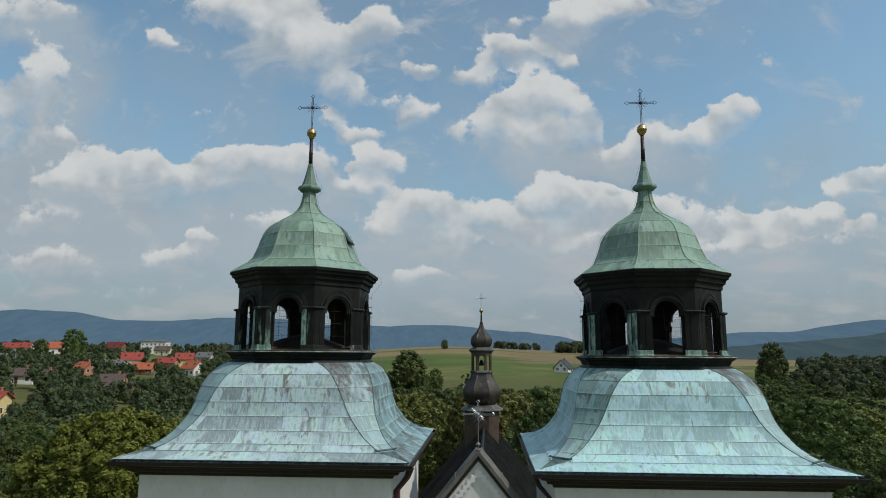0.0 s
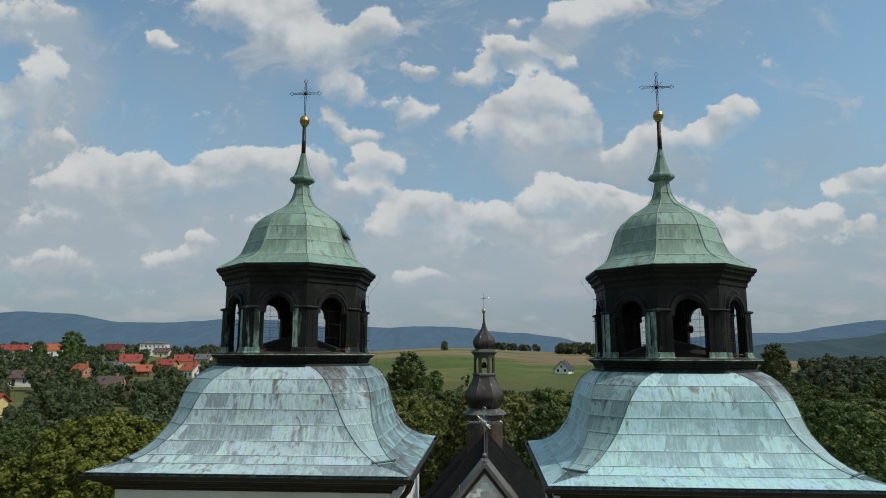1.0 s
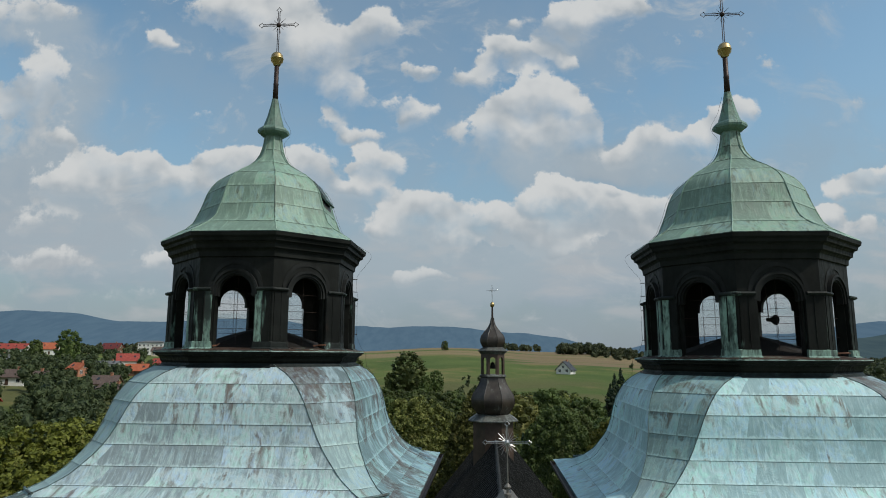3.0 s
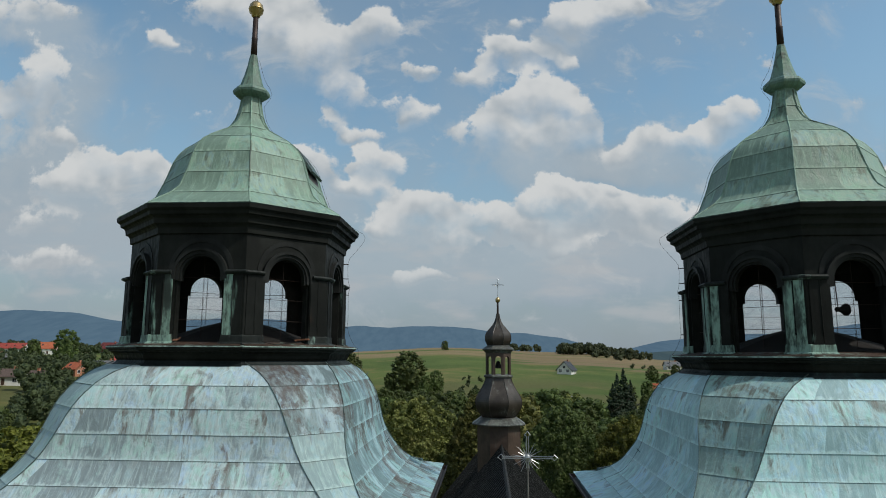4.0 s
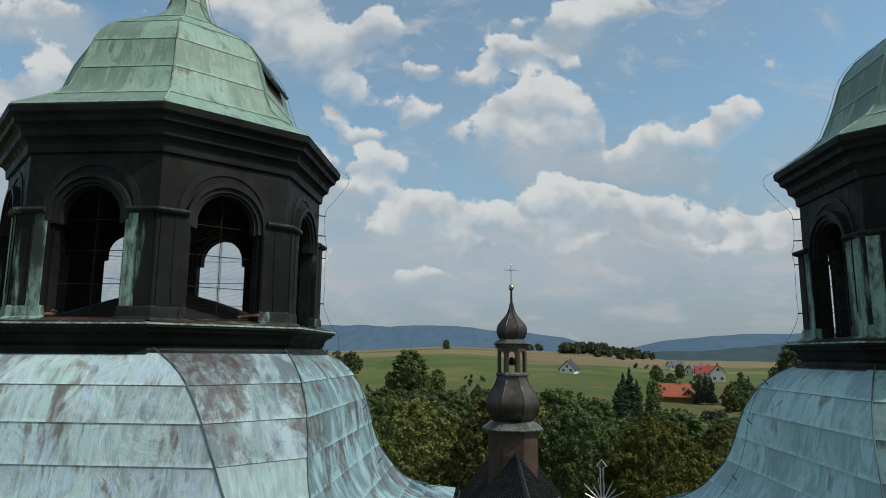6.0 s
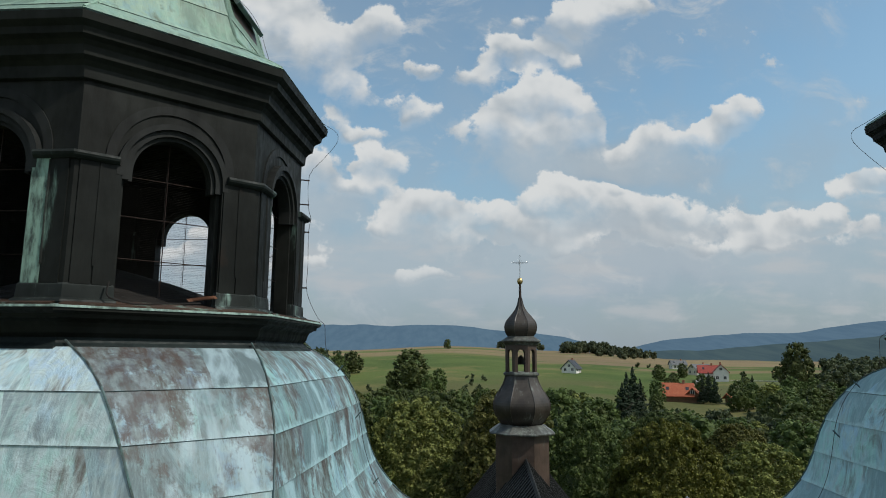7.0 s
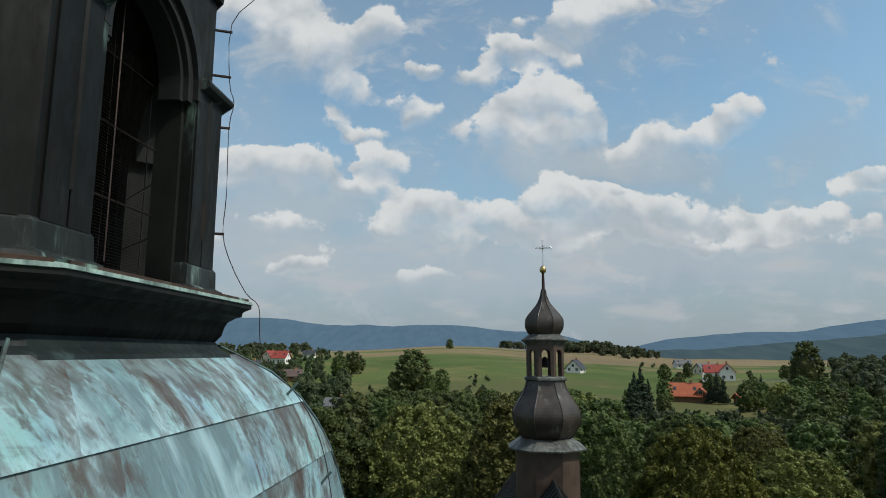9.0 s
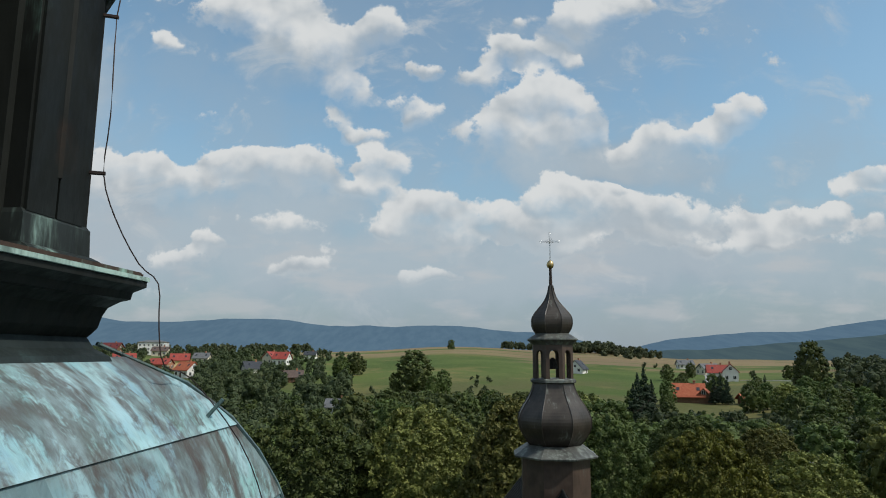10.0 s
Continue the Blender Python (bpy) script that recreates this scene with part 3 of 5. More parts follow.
def ridge(name, label, dist, keys, mat, rough, seed):
    """A long wooded ridge: keys of (tangent across, tangent up)."""
    verts, faces = [], []
    cols = 260
    for i in range(cols + 1):
        u = -1.6 + 3.2 * i / cols
        v = curve(keys, u) + rough * (noise.fractal((u * 14, seed, 0), 1, 2, 5))
        d = dist / math.sqrt(1 + u * u) * math.sqrt(1 + u * u * .5)
        for k in range(5):
            f = k / 4
            dd = d * (1 - .25 * (1 - f))
            zz = 24 + d * v * f - (1 - f) * 60
            zz += (0 if k == 4 else d * .004 * noise.noise((u * 9, k * 1.7, seed)))
            verts.append((u * dd, dd, zz))
    for i in range(cols):
        for k in range(4):
            a = i * 5 + k
            faces.append((a, a + 5, a + 6, a + 1))
    ob = link_mesh(name, verts, faces, mat, None, label, True)
    tagged(ob, category="hills", kind="structure")


M_RIDGE_FAR = ridge_material("far_hazed_forest", (.026, .044, .052), (.040, .062, .070), (.075, .13, .205), .74)
M_RIDGE_MID = ridge_material("nearer_hazed_forest", (.025, .040, .040), (.040, .058, .052), (.066, .108, .15), .40)
ridge("backdrop_far_hills", "long wooded mountain ridge on the horizon with blue haze in its colour", 4300,
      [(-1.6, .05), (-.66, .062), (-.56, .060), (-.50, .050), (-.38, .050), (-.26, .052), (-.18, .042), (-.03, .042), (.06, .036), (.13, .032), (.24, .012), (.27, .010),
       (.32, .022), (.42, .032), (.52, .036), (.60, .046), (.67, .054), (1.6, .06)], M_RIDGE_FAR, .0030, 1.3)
ridge("backdrop_near_hills", "dark wooded hills beyond the valley with a faint painted haze", 2300,
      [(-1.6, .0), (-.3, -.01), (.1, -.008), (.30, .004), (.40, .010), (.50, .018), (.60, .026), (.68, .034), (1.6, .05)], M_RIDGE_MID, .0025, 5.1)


# ---- the church towers ----
ROOF_A = [(21.60, 3.36), (21.75, 2.95), (21.95, 2.665), (22.20, 2.478), (22.50, 2.329), (22.80, 2.258), (23.10, 2.206), (23.35, 2.119), (23.55, 2.0), (23.70, 1.846), (23.82, 1.65)]
ROOF_B = [(21.60, .905), (21.75, .90), (21.95, .861), (22.20, .821), (22.50, .773), (22.80, .729), (23.10, .684), (23.35, .64), (23.55, .587), (23.70, .511), (23.82, .40)]
DOME_A = [(26.14, 1.90), (26.22, 1.80), (26.34, 1.60), (26.50, 1.40), (26.70, 1.305), (26.95, 1.215), (27.20, 1.14), (27.42, 1.015), (27.58, .83), (27.72, .62), (27.88, .385), (28.10, .235), (28.34, .175), (28.56, .145)]
ROOF_ROWS = [21.60, 21.74, 21.88, 22.15, 22.47, 22.80, 23.14, 23.45, 23.73]
DOME_ROWS = [26.14, 26.40, 26.80, 27.18, 27.52, 27.86, 28.2, 28.56]


def patch(fn, u0, u1, z0, z1, nu, nz, lip=.009):
    """A sheet on a curved roof: a thin shell whose lower edge laps proud of the sheet below."""
    bm = bmesh.new()
    top, bot = [], []
    for j in range(nz + 1):
        z = z0 + (z1 - z0) * j / nz
        out = .003 + lip * (1 - j / nz)
        row, low = [], []
        for i in range(nu + 1):
            u = u0 + (u1 - u0) * i / nu
            p, nrm = fn(u, z)
            row.append(bm.verts.new(p + nrm * out))
            low.append(bm.verts.new(p - nrm * .012))
        top.append(row), bot.append(low)
    for j in range(nz):
        for i in range(nu):
            bm.faces.new((top[j][i], top[j][i + 1], top[j + 1][i + 1], top[j + 1][i]))
    def strip(lo, hi, index=0):
        for i in range(len(lo) - 1):
            f = bm.faces.new((lo[i], lo[i + 1], hi[i + 1], hi[i]))
            f.material_index = index
            for e in f.edges:
                e.smooth = False
    # lap edge in the dark second material, its colour stands for the lip shadow
    strip(bot[0], top[0], 1)
    strip([r[0] for r in top], [r[0] for r in bot])
    strip([r[nu] for r in bot], [r[nu] for r in top])
    bmesh.ops.delete(bm, geom=[v for v in bm.verts if not v.link_faces], context="VERTS")
    return bm


def main_face(u, z):
    a, k = curve(ROOF_A, z), curve(ROOF_B, z)
    b = a * k if z > 21.75 else a * (k + (1 - k) * min(1, (21.75 - z) / .14))
    da = (curve(ROOF_A, z + .01) - curve(ROOF_A, z - .01)) / .02 if 21.61 < z < 23.79 else -1.5
    return Vector((u * b, -a, z)), Vector((0, -1, -da)).normalized()


def corner_face(u, z):
    a = curve(ROOF_A, z)
    b = a * curve(ROOF_B, z)
    p = Vector((b, -a, z)).lerp(Vector((a, -b, z)), u)
    return p, Vector((.62, -.62, .48)).normalized()


def dome_face(u, z):
    a = curve(DOME_A, z)
    da = (curve(DOME_A, z + .01) - curve(DOME_A, z - .01)) / .02 if 26.15 < z < 28.55 else -1.0
    return Vector((u * a * .41421, -a, z)), Vector((0, -1, -da)).normalized()


def pointed_cross(r, h, half, arm, rays, core, wire):
    """An openwork cross of doubled bars with pointed leaf ends and a burst of rays."""
    bm = bmesh.new()
    g = wire * 2.0

    def bar(p, d, ln):
        s = Vector((-d.z, 0, d.x))
        for k in (-1, 1):
            tube(bm, [p + s * g * k, p + d * ln + s * g * k], wire, 5)
        e = p + d * ln
        tube(bm, [e - s * g, e + d * g * 1.2 - s * g * 3.4, e + d * g * 5.6, e + d * g * 1.2 + s * g * 3.4, e + s * g], wire, 5)
    c = Vector((0, 0, h))
    bar(c, Vector((0, 0, 1)), arm), bar(c, Vector((1, 0, 0)), half), bar(c, Vector((-1, 0, 0)), half)
    for k in (-1, 1):
        tube(bm, [(k * g, 0, r), (k * g, 0, h)], wire, 5)
    for i in range(rays):
        a = 2 * math.pi * (i + .5) / rays
        ln = half * (.62 if i % 2 else .48)
        tube(bm, [c + Vector((math.cos(a), 0, math.sin(a))) * core, c + Vector((math.cos(a), 0, math.sin(a))) * ln], [wire * .9, wire * .25], 4)
    bmesh.ops.create_uvsphere(bm, u_segments=10, v_segments=6, radius=core, matrix=Matrix.Translation(c))
    return bm


def arch_wall(bm, ap, depth, half, hole, z0, spring, z1, seg=12):
    """One lantern facet: a wall of the given half width with a round-headed opening through it, front at y = -ap."""
    pts = [(-hole, z0), (-hole, spring)] + [(-hole * math.cos(math.pi * i / seg), spring + hole * math.sin(math.pi * i / seg)) for i in range(1, seg)] + [(hole, spring), (hole, z0)]
    outer = [(-half, z0), (-half, spring)] + [(-half + 2 * half * i / seg, z1) for i in range(1, seg)] + [(half, spring), (half, z0)]
    outer[2] = (-half, z1)
    outer[seg] = (half, z1)
    rows = []
    for y, sc in ((-ap, 1.0), (-ap + depth, 1 - depth / ap)):
        rows.append([bm.verts.new((x, y, z)) for x, z in pts] + [bm.verts.new((x * sc, y, z)) for x, z in outer])
    n = len(pts)
    for i in range(n - 1):
        bm.faces.new((rows[0][i], rows[0][i + 1], rows[0][n + i + 1], rows[0][n + i]))
        bm.faces.new((rows[1][i + 1], rows[1][i], rows[1][n + i], rows[1][n + i + 1]))
        bm.faces.new((rows[0][i + 1], rows[0][i], rows[1][i], rows[1][i + 1]))
    for i in range(n - 1):
        bm.faces.new((rows[0][n + i], rows[0][n + i + 1], rows[1][n + i + 1], rows[1][n + i]))


def arch_band(bm, y0, y1, r0, r1, spring, seg=14, drop=.0):
    rings = []
    for i in range(seg + 1):
        a = math.pi * i / seg
        c, s = -math.cos(a), math.sin(a)
        rings.append([(r0 * c, y0, spring + r0 * s), (r1 * c, y0, spring + r1 * s), (r1 * c, y1, spring + r1 * s), (r0 * c, y1, spring + r0 * s)])
    if drop:
        rings = [[(x, y, z - drop) for x, y, z in rings[0]]] + rings + [[(x, y, z - drop) for x, y, z in rings[-1]]]
    ring_solid(bm, rings)


WALL_AP, HALF_EDGE = 1.66, 1.66 * .41421
SPRING, HOLE = 25.06, .36


def build_tower():
    tw = new("bell_tower")
    tagged(tw, "white bell tower with verdigris copper roof and open black lantern", "bell tower", "twin church towers")
    # shaft
    bm = bmesh.new()
    ring_solid(bm, [[(s * 2.92, t * 2.92, z) for s, t in ((-1, -1), (1, -1), (1, 1), (-1, 1))] for z in (-.5, 21.3)])
    part("tower_wall", bm, M_PLASTER, tw, "white plaster tower wall")
    bm = bmesh.new()
    ring_solid(bm, [[(s * q, t * q, z) for s, t in ((-1, -1), (1, -1), (1, 1), (-1, 1))] for q, z in ((2.95, 21.20), (2.99, 21.27), (3.09, 21.30), (3.13, 21.37), (3.24, 21.40), (3.28, 21.47))])
    part("cornice", bm, M_GUTTER, tw, "dark brown moulded eaves cornice")
    bm = bmesh.new()
    for s in range(4):
        mm = Matrix.Rotation(s * math.pi / 2, 4, "Z")
        pr = [(-3.30, 21.53), (-3.31, 21.47), (-3.37, 21.455), (-3.43, 21.48), (-3.44, 21.555), (-3.425, 21.555), (-3.415, 21.49), (-3.37, 21.475), (-3.32, 21.49), (-3.315, 21.53)]
        ring_solid(bm, [[mm @ Vector((x * (-y) / 3.44, y, z)) for y, z in pr] for x in (-3.44, 3.44)])
    part("gutter", bm, M_GUTTER, tw, "dark brown metal eaves gutter")
    # roof core and sheets
    bm = bmesh.new()
    rings = []
    for z in (21.5, 21.62, 21.8, 22.0, 22.3, 22.6, 22.9, 23.2, 23.5, 23.66, 23.70):
        a = curve(ROOF_A, max(z, 21.6)) - .03
        b = a * (curve(ROOF_B, max(z, 21.6)) if z > 21.7 else .985)
        rings.append([(b, -a, z), (a, -b, z), (a, b, z), (b, a, z), (-b, a, z), (-a, b, z), (-a, -b, z), (-b, -a, z)])
    ring_solid(bm, rings)
    roof = part("roof", bm, M_SEAM, tw, "bell-shaped verdigris copper roof")
    cut_rng = random.Random(5)
    for j, (z0, z1) in enumerate(zip(ROOF_ROWS, ROOF_ROWS[1:])):
        cols = 7 if j < 3 else 6 if j < 6 else 4
        off = .5 if j % 2 else 0.0
        cuts = sorted({-1.0, 1.0, *[c for c in (-1 + 2 * (i + off + cut_rng.uniform(-.24, .24)) / cols for i in range(cols + 1)) if -.93 < c < .93]})
        for u0, u1 in zip(cuts, cuts[1:]):
            me = part("copper_sheet", patch(main_face, u0, u1, z0, z1, 2 if j < 8 else 2, 3), M_ROOF, roof, smooth=True).data
            me.materials.append(M_SEAM)
            for s in range(1, 4):
                o = new("copper_sheet", me)
                o.parent, o.rotation_euler[2] = roof, s * math.pi / 2
        if j > 0:
            mid = cut_rng.uniform(.3, .7)
            for u0, u1 in ((0, mid), (mid, 1)) if 1 < j else ((0, 1),):
                me = part("copper_sheet", patch(corner_face, u0, u1, z0, z1, 2, 3), M_CORNER, roof, smooth=True).data
                me.materials.append(M_SEAM)
                for s in range(1, 4):
                    o = new("copper_sheet", me)
                    o.parent, o.rotation_euler[2] = roof, s * math.pi / 2
    for s in range(4):
        for k in (0, 1):
            bm = bmesh.new()
            mm = Matrix.Rotation(s * math.pi / 2, 4, "Z")
            tube(bm, [mm @ (corner_face(k, 21.72 + 2.05 * i / 14)[0] + Vector((.008, -.008, .008))) for i in range(15)], .008, 5)
            part("standing_seam", bm, M_SEAM, roof)
        bm = bmesh.new()
        a, b = corner_face(0, 21.77)[0], corner_face(1, 21.77)[0]
        e = (b - a).normalized()
        tube(bm, [mm @ (a - e * .10 + Vector((0, 0, .035))), mm @ (a + Vector((.01, -.01, .03))), mm @ (b + Vector((.01, -.01, .03))), mm @ (b + e * .10 + Vector((0, 0, .035)))], .022, 6)
        part("seam_stop", bm, M_SEAM, roof)
    # lantern plinth
    bm = bmesh.new()
    ring_solid(bm, [octagon(a, z) for a, z in ((1.66, 23.66), (1.70, 23.70), (1.70, 23.76), (1.715, 23.785), (1.75, 23.80), (1.775, 23.83), (1.785, 23.87), (1.80, 23.90), (1.84, 23.925), (1.865, 23.93), (1.87, 23.955), (1.91, 23.975), (1.91, 24.005), (1.55, 24.05))])
    part("lantern_plinth", bm, M_BLACK, tw, "black moulded copper plinth")
    bm = bmesh.new()
    ring_solid(bm, [octagon(a, z) for a, z in ((1.90, 23.994), (1.918, 23.996), (1.918, 24.01), (1.85, 24.022), (1.80, 24.024))])
    part("plinth_rim", bm, M_RIM, tw, "pale green copper drip edge")
    bm = bmesh.new()
    ring_solid(bm, [octagon(a, z) for a, z in ((1.70, 23.60), (1.835, 23.70), (1.815, 23.735), (1.77, 23.76), (1.745, 23.80), (1.66, 23.81))])
    part("roof_collar", bm, M_COLLAR, tw, "teal copper collar under the plinth")
    for s in range(8):
        mm = Matrix.Rotation(s * math.pi / 4, 4, "Z")
        bm = bmesh.new()
        q = [(-.76, -1.905), (.76, -1.905), (.62, -1.58), (-.62, -1.58)]
        ring_solid(bm, [[mm @ Vector((x, y, z - (.05 if y < -1.7 else 0))) for x, y in q] for z in (24.055, 24.075)])
        part("sill_sheet", bm, M_SILL, tw, "rust-stained copper sill with green edge")
        bm = bmesh.new()
        arch_wall(bm, WALL_AP, .13, HALF_EDGE, HOLE, 24.04, SPRING, 25.9)
        bmesh.ops.transform(bm, matrix=mm, verts=bm.verts)
        wall = part("arched_wall", bm, M_BLACK, tw, "blackened copper wall with round-headed opening")
        for nm, y0, y1, r0, r1, up, drop in (("arch_soffit", .10, -.012, .305, .335, 0, .075), ("arch_fillet", .09, -.040, .335, .385, 0, .07), ("archivolt", .02, -.068, .385, .430, 0, .05), ("arch_plate", .02, -.012, .430, .50, .09, 0)):
            bm = bmesh.new()
            arch_band(bm, -WALL_AP + y0, -WALL_AP + y1, r0, r1, SPRING + up, 20, drop)
            bmesh.ops.transform(bm, matrix=mm, verts=bm.verts)
            part(nm, bm, M_ARCH, wall)
        # wire grille in the opening
        bm = bmesh.new()
        yy = -WALL_AP + .12
        tube(bm, [(0.0, yy, 24.13), (0.0, yy, SPRING + HOLE)], .004, 4)
        for zz in (24.405, 24.735, 25.05):
            tube(bm, [(-HOLE, yy, zz), (HOLE, yy, zz)], .004, 4)
        bmesh.ops.transform(bm, matrix=mm, verts=bm.verts)
        part("wire_grille", bm, M_IRON, wall)
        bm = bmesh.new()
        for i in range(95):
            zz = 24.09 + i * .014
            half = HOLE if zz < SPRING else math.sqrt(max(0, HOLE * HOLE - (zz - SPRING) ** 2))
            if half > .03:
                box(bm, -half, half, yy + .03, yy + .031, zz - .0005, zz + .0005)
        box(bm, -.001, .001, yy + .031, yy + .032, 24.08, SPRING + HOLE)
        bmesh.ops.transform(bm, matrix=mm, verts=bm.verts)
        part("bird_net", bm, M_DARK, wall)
        # pier wrapped round the corner, with base and impost
        turn = Matrix.Rotation(s * math.pi / 4 + math.pi / 8, 4, "Z")
        rv = WALL_AP / math.cos(math.pi / 8)

        def corner_ring(reach, proud, z):
            t22 = math.pi / 8
            out = []
            for sx, f in ((-1, 1), (-1, 0), (0, 0), (1, 0), (1, 1)):
                if sx == 0:
                    out.append(turn @ Vector((0, -(rv + proud / math.cos(t22)), z)))
                else:
                    back = -.05 if f else proud
                    x = sx * (reach * math.cos(t22) + back * math.sin(t22))
                    y = -(rv - reach * math.sin(t22) + back * math.cos(t22))
                    out.append(turn @ Vector((x, y, z)))
            return out
        bm = bmesh.new()
        ring_solid(bm, [corner_ring(r, p, z) for r, p, z in ((.30, .055, 24.04), (.30, .055, 25.10))])
        pier = part("pier", bm, M_PIER, tw, "black copper corner pier streaked with verdigris")
        bm = bmesh.new()
        ring_solid(bm, [corner_ring(r, p, z) for r, p, z in ((.32, .115, 24.04), (.32, .105, 24.06), (.312, .074, 24.075), (.306, .07, 24.165), (.302, .058, 24.18))])
        part("pier_base", bm, M_CAP, pier)["half"] = 100 + s
        bm = bmesh.new()
        ring_solid(bm, [corner_ring(r, p, z) for r, p, z in ((.295, .058, 25.075), (.27, .085, 25.082), (.268, .108, 25.098), (.268, .115, 25.115), (.268, .105, 25.135), (.262, .06, 25.148))])
        part("impost", bm, M_CAP, pier, "moulded impost with worn green edge")
        for k in (-1, 1):
            t22 = math.pi / 8
            for outer, (r0, r1) in enumerate(((.012, .146), (.156, .288))):
                bm = bmesh.new()
                quad = []
                for reach, proud in ((r0, .050), (r1, .050), (r1, .066), (r0, .066)):
                    quad.append((k * (reach * math.cos(t22) + proud * math.sin(t22)), -(rv - reach * math.sin(t22) + proud * math.cos(t22))))
                ring_solid(bm, [[turn @ Vector((x, y, z)) for x, y in quad] for z in (24.175, 25.09)])
                sheet = part("pier_sheet", bm, M_PIER, pier)
                sheet["half"] = 4 * s + 2 * ((k + 1) // 2) + outer
            bm = bmesh.new()
            pts = []
            for zz in (24.31, 25.07):
                t22 = math.pi / 8
                x = k * (.15 * math.cos(t22) + .07 * math.sin(t22))
                y = -(rv - .15 * math.sin(t22) + .062 * math.cos(t22))
                pts.append(turn @ Vector((x, y, zz)))
            tube(bm, pts, .013, 4)
            part("sheet_seam", bm, M_PIER, pier)
    bm = bmesh.new()
    ring_solid(bm, [octagon(a, z) for a, z in ((1.45, 25.70), (1.67, 25.70), (1.692, 25.712), (1.70, 25.80), (1.725, 25.835), (1.765, 25.86), (1.775, 25.93), (1.80, 25.965), (1.845, 25.985), (1.855, 26.035), (1.90, 26.07), (1.91, 26.13))])
    part("lantern_cornice", bm, M_BLACK, tw, "black stepped cornice")
    bm = bmesh.new()
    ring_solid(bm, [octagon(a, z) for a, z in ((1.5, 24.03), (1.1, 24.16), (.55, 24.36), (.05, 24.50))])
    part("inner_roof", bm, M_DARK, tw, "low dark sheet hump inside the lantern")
    # dome
    bm = bmesh.new()
    ring_solid(bm, [octagon(curve(DOME_A, z) - .03, z) for z in (26.13, 26.2, 26.3, 26.45, 26.62, 26.95, 27.3, 27.58, 27.82, 28.1, 28.4, 28.55)])
    dome = part("dome", bm, M_SEAM, tw, "octagonal ogee dome of green copper")
    for j, (z0, z1) in enumerate(zip(DOME_ROWS, DOME_ROWS[1:])):
        cuts = (-1, 1) if j > 4 else ((-1, .1, 1) if j % 2 else (-1, -.25, 1))
        for u0, u1 in zip(cuts, cuts[1:]):
            me = part("copper_sheet", patch(dome_face, u0, u1, z0, z1, 1, 4, .007), M_DOME, dome, smooth=True).data
            me.materials.append(M_SEAM)
            for s in range(1, 8):
                o = new("copper_sheet", me)
                o.parent, o.rotation_euler[2] = dome, s * math.pi / 4
    for s in range(8):
        bm = bmesh.new()
        mm = Matrix.Rotation(s * math.pi / 4, 4, "Z")
        tube(bm, [mm @ (dome_face(1, 26.16 + 2.34 * i / 18)[0] * 1.0 + Vector((.003, -.006, .004))) for i in range(19)], .013, 5)
        part("hip_seam", bm, M_DOME, dome)
    bm = bmesh.new()
    ring_solid(bm, [octagon(a, z) for a, z in ((.165, 28.40), (.152, 28.49), (.165, 28.53), (.25, 28.56), (.30, 28.60), (.31, 28.64), (.29, 28.69), (.228, 28.715), (.21, 28.74), (.18, 28.83), (.14, 28.97), (.095, 29.17), (.06, 29.38))])
    part("finial", bm, M_FINIAL, tw, "flared green copper finial")
    part("finial_pole", lathe([(.062, 29.3), (.055, 29.7), (.06, 29.72), (.052, 29.74), (.05, 30.18)], 10), M_IRON, tw, "dark brown finial pole", True)
    part("gilded_ball", lathe([(.05, 30.14), (.08, 30.17), (.085, 30.20), (.125, 30.24), (.135, 30.30), (.14, 30.305), (.14, 30.315), (.135, 30.32), (.12, 30.39), (.08, 30.44), (.03, 30.455)], 18), M_GOLD, tw, "dull gilded copper ball", True)
    part("cross", pointed_cross(30.44, 31.10, .35, .32, 12, .05, .0085), M_IRON, tw, "slender openwork wrought iron cross")
    return tw


TOWER_TURN = -3.6
LEFT_TOWER = pose(-3.86, 18.44, 0.0, 0, 0, TOWER_TURN)
RIGHT_TOWER = pose(5.57, 17.74, -0.11, 0, 0, TOWER_TURN)
tower = build_tower()
tower_b = copy_thing(tower, RIGHT_TOWER)
tower.matrix_world = LEFT_TOWER


def repaint(tw, name, mat, quarter, z_min):
    """Give the sheets of one roof quarter, above a height, their own patina."""
    for roof in tw.children:
        if roof.name.split(".")[0] != "roof":
            continue
        for o in roof.children:
            mesh = o.data
            if o.name.split(".")[0] != "copper_sheet" or mesh.materials[0].name != name:
                continue
            if round(o.rotation_euler[2] / (math.pi / 2)) % 4 == quarter and min(v.co.z for v in mesh.vertices) >= z_min:
                o.material_slots[0].link = "OBJECT"
                o.material_slots[0].material = mat


repaint(tower, "verdigris_corner", M_CORNER_BROWN, 0, 22.5)
repaint(tower, "verdigris_roof", M_ROOF_WORN, 1, 21.0)
for quarter in range(4):
    repaint(tower_b, "verdigris_roof", M_ROOF_TEAL, quarter, 21.0)
repaint(tower_b, "verdigris_corner", M_CORNER_OLIVE, 3, 21.9)
repaint(tower_b, "verdigris_corner", M_CORNER_BROWN, 0, 22.9)


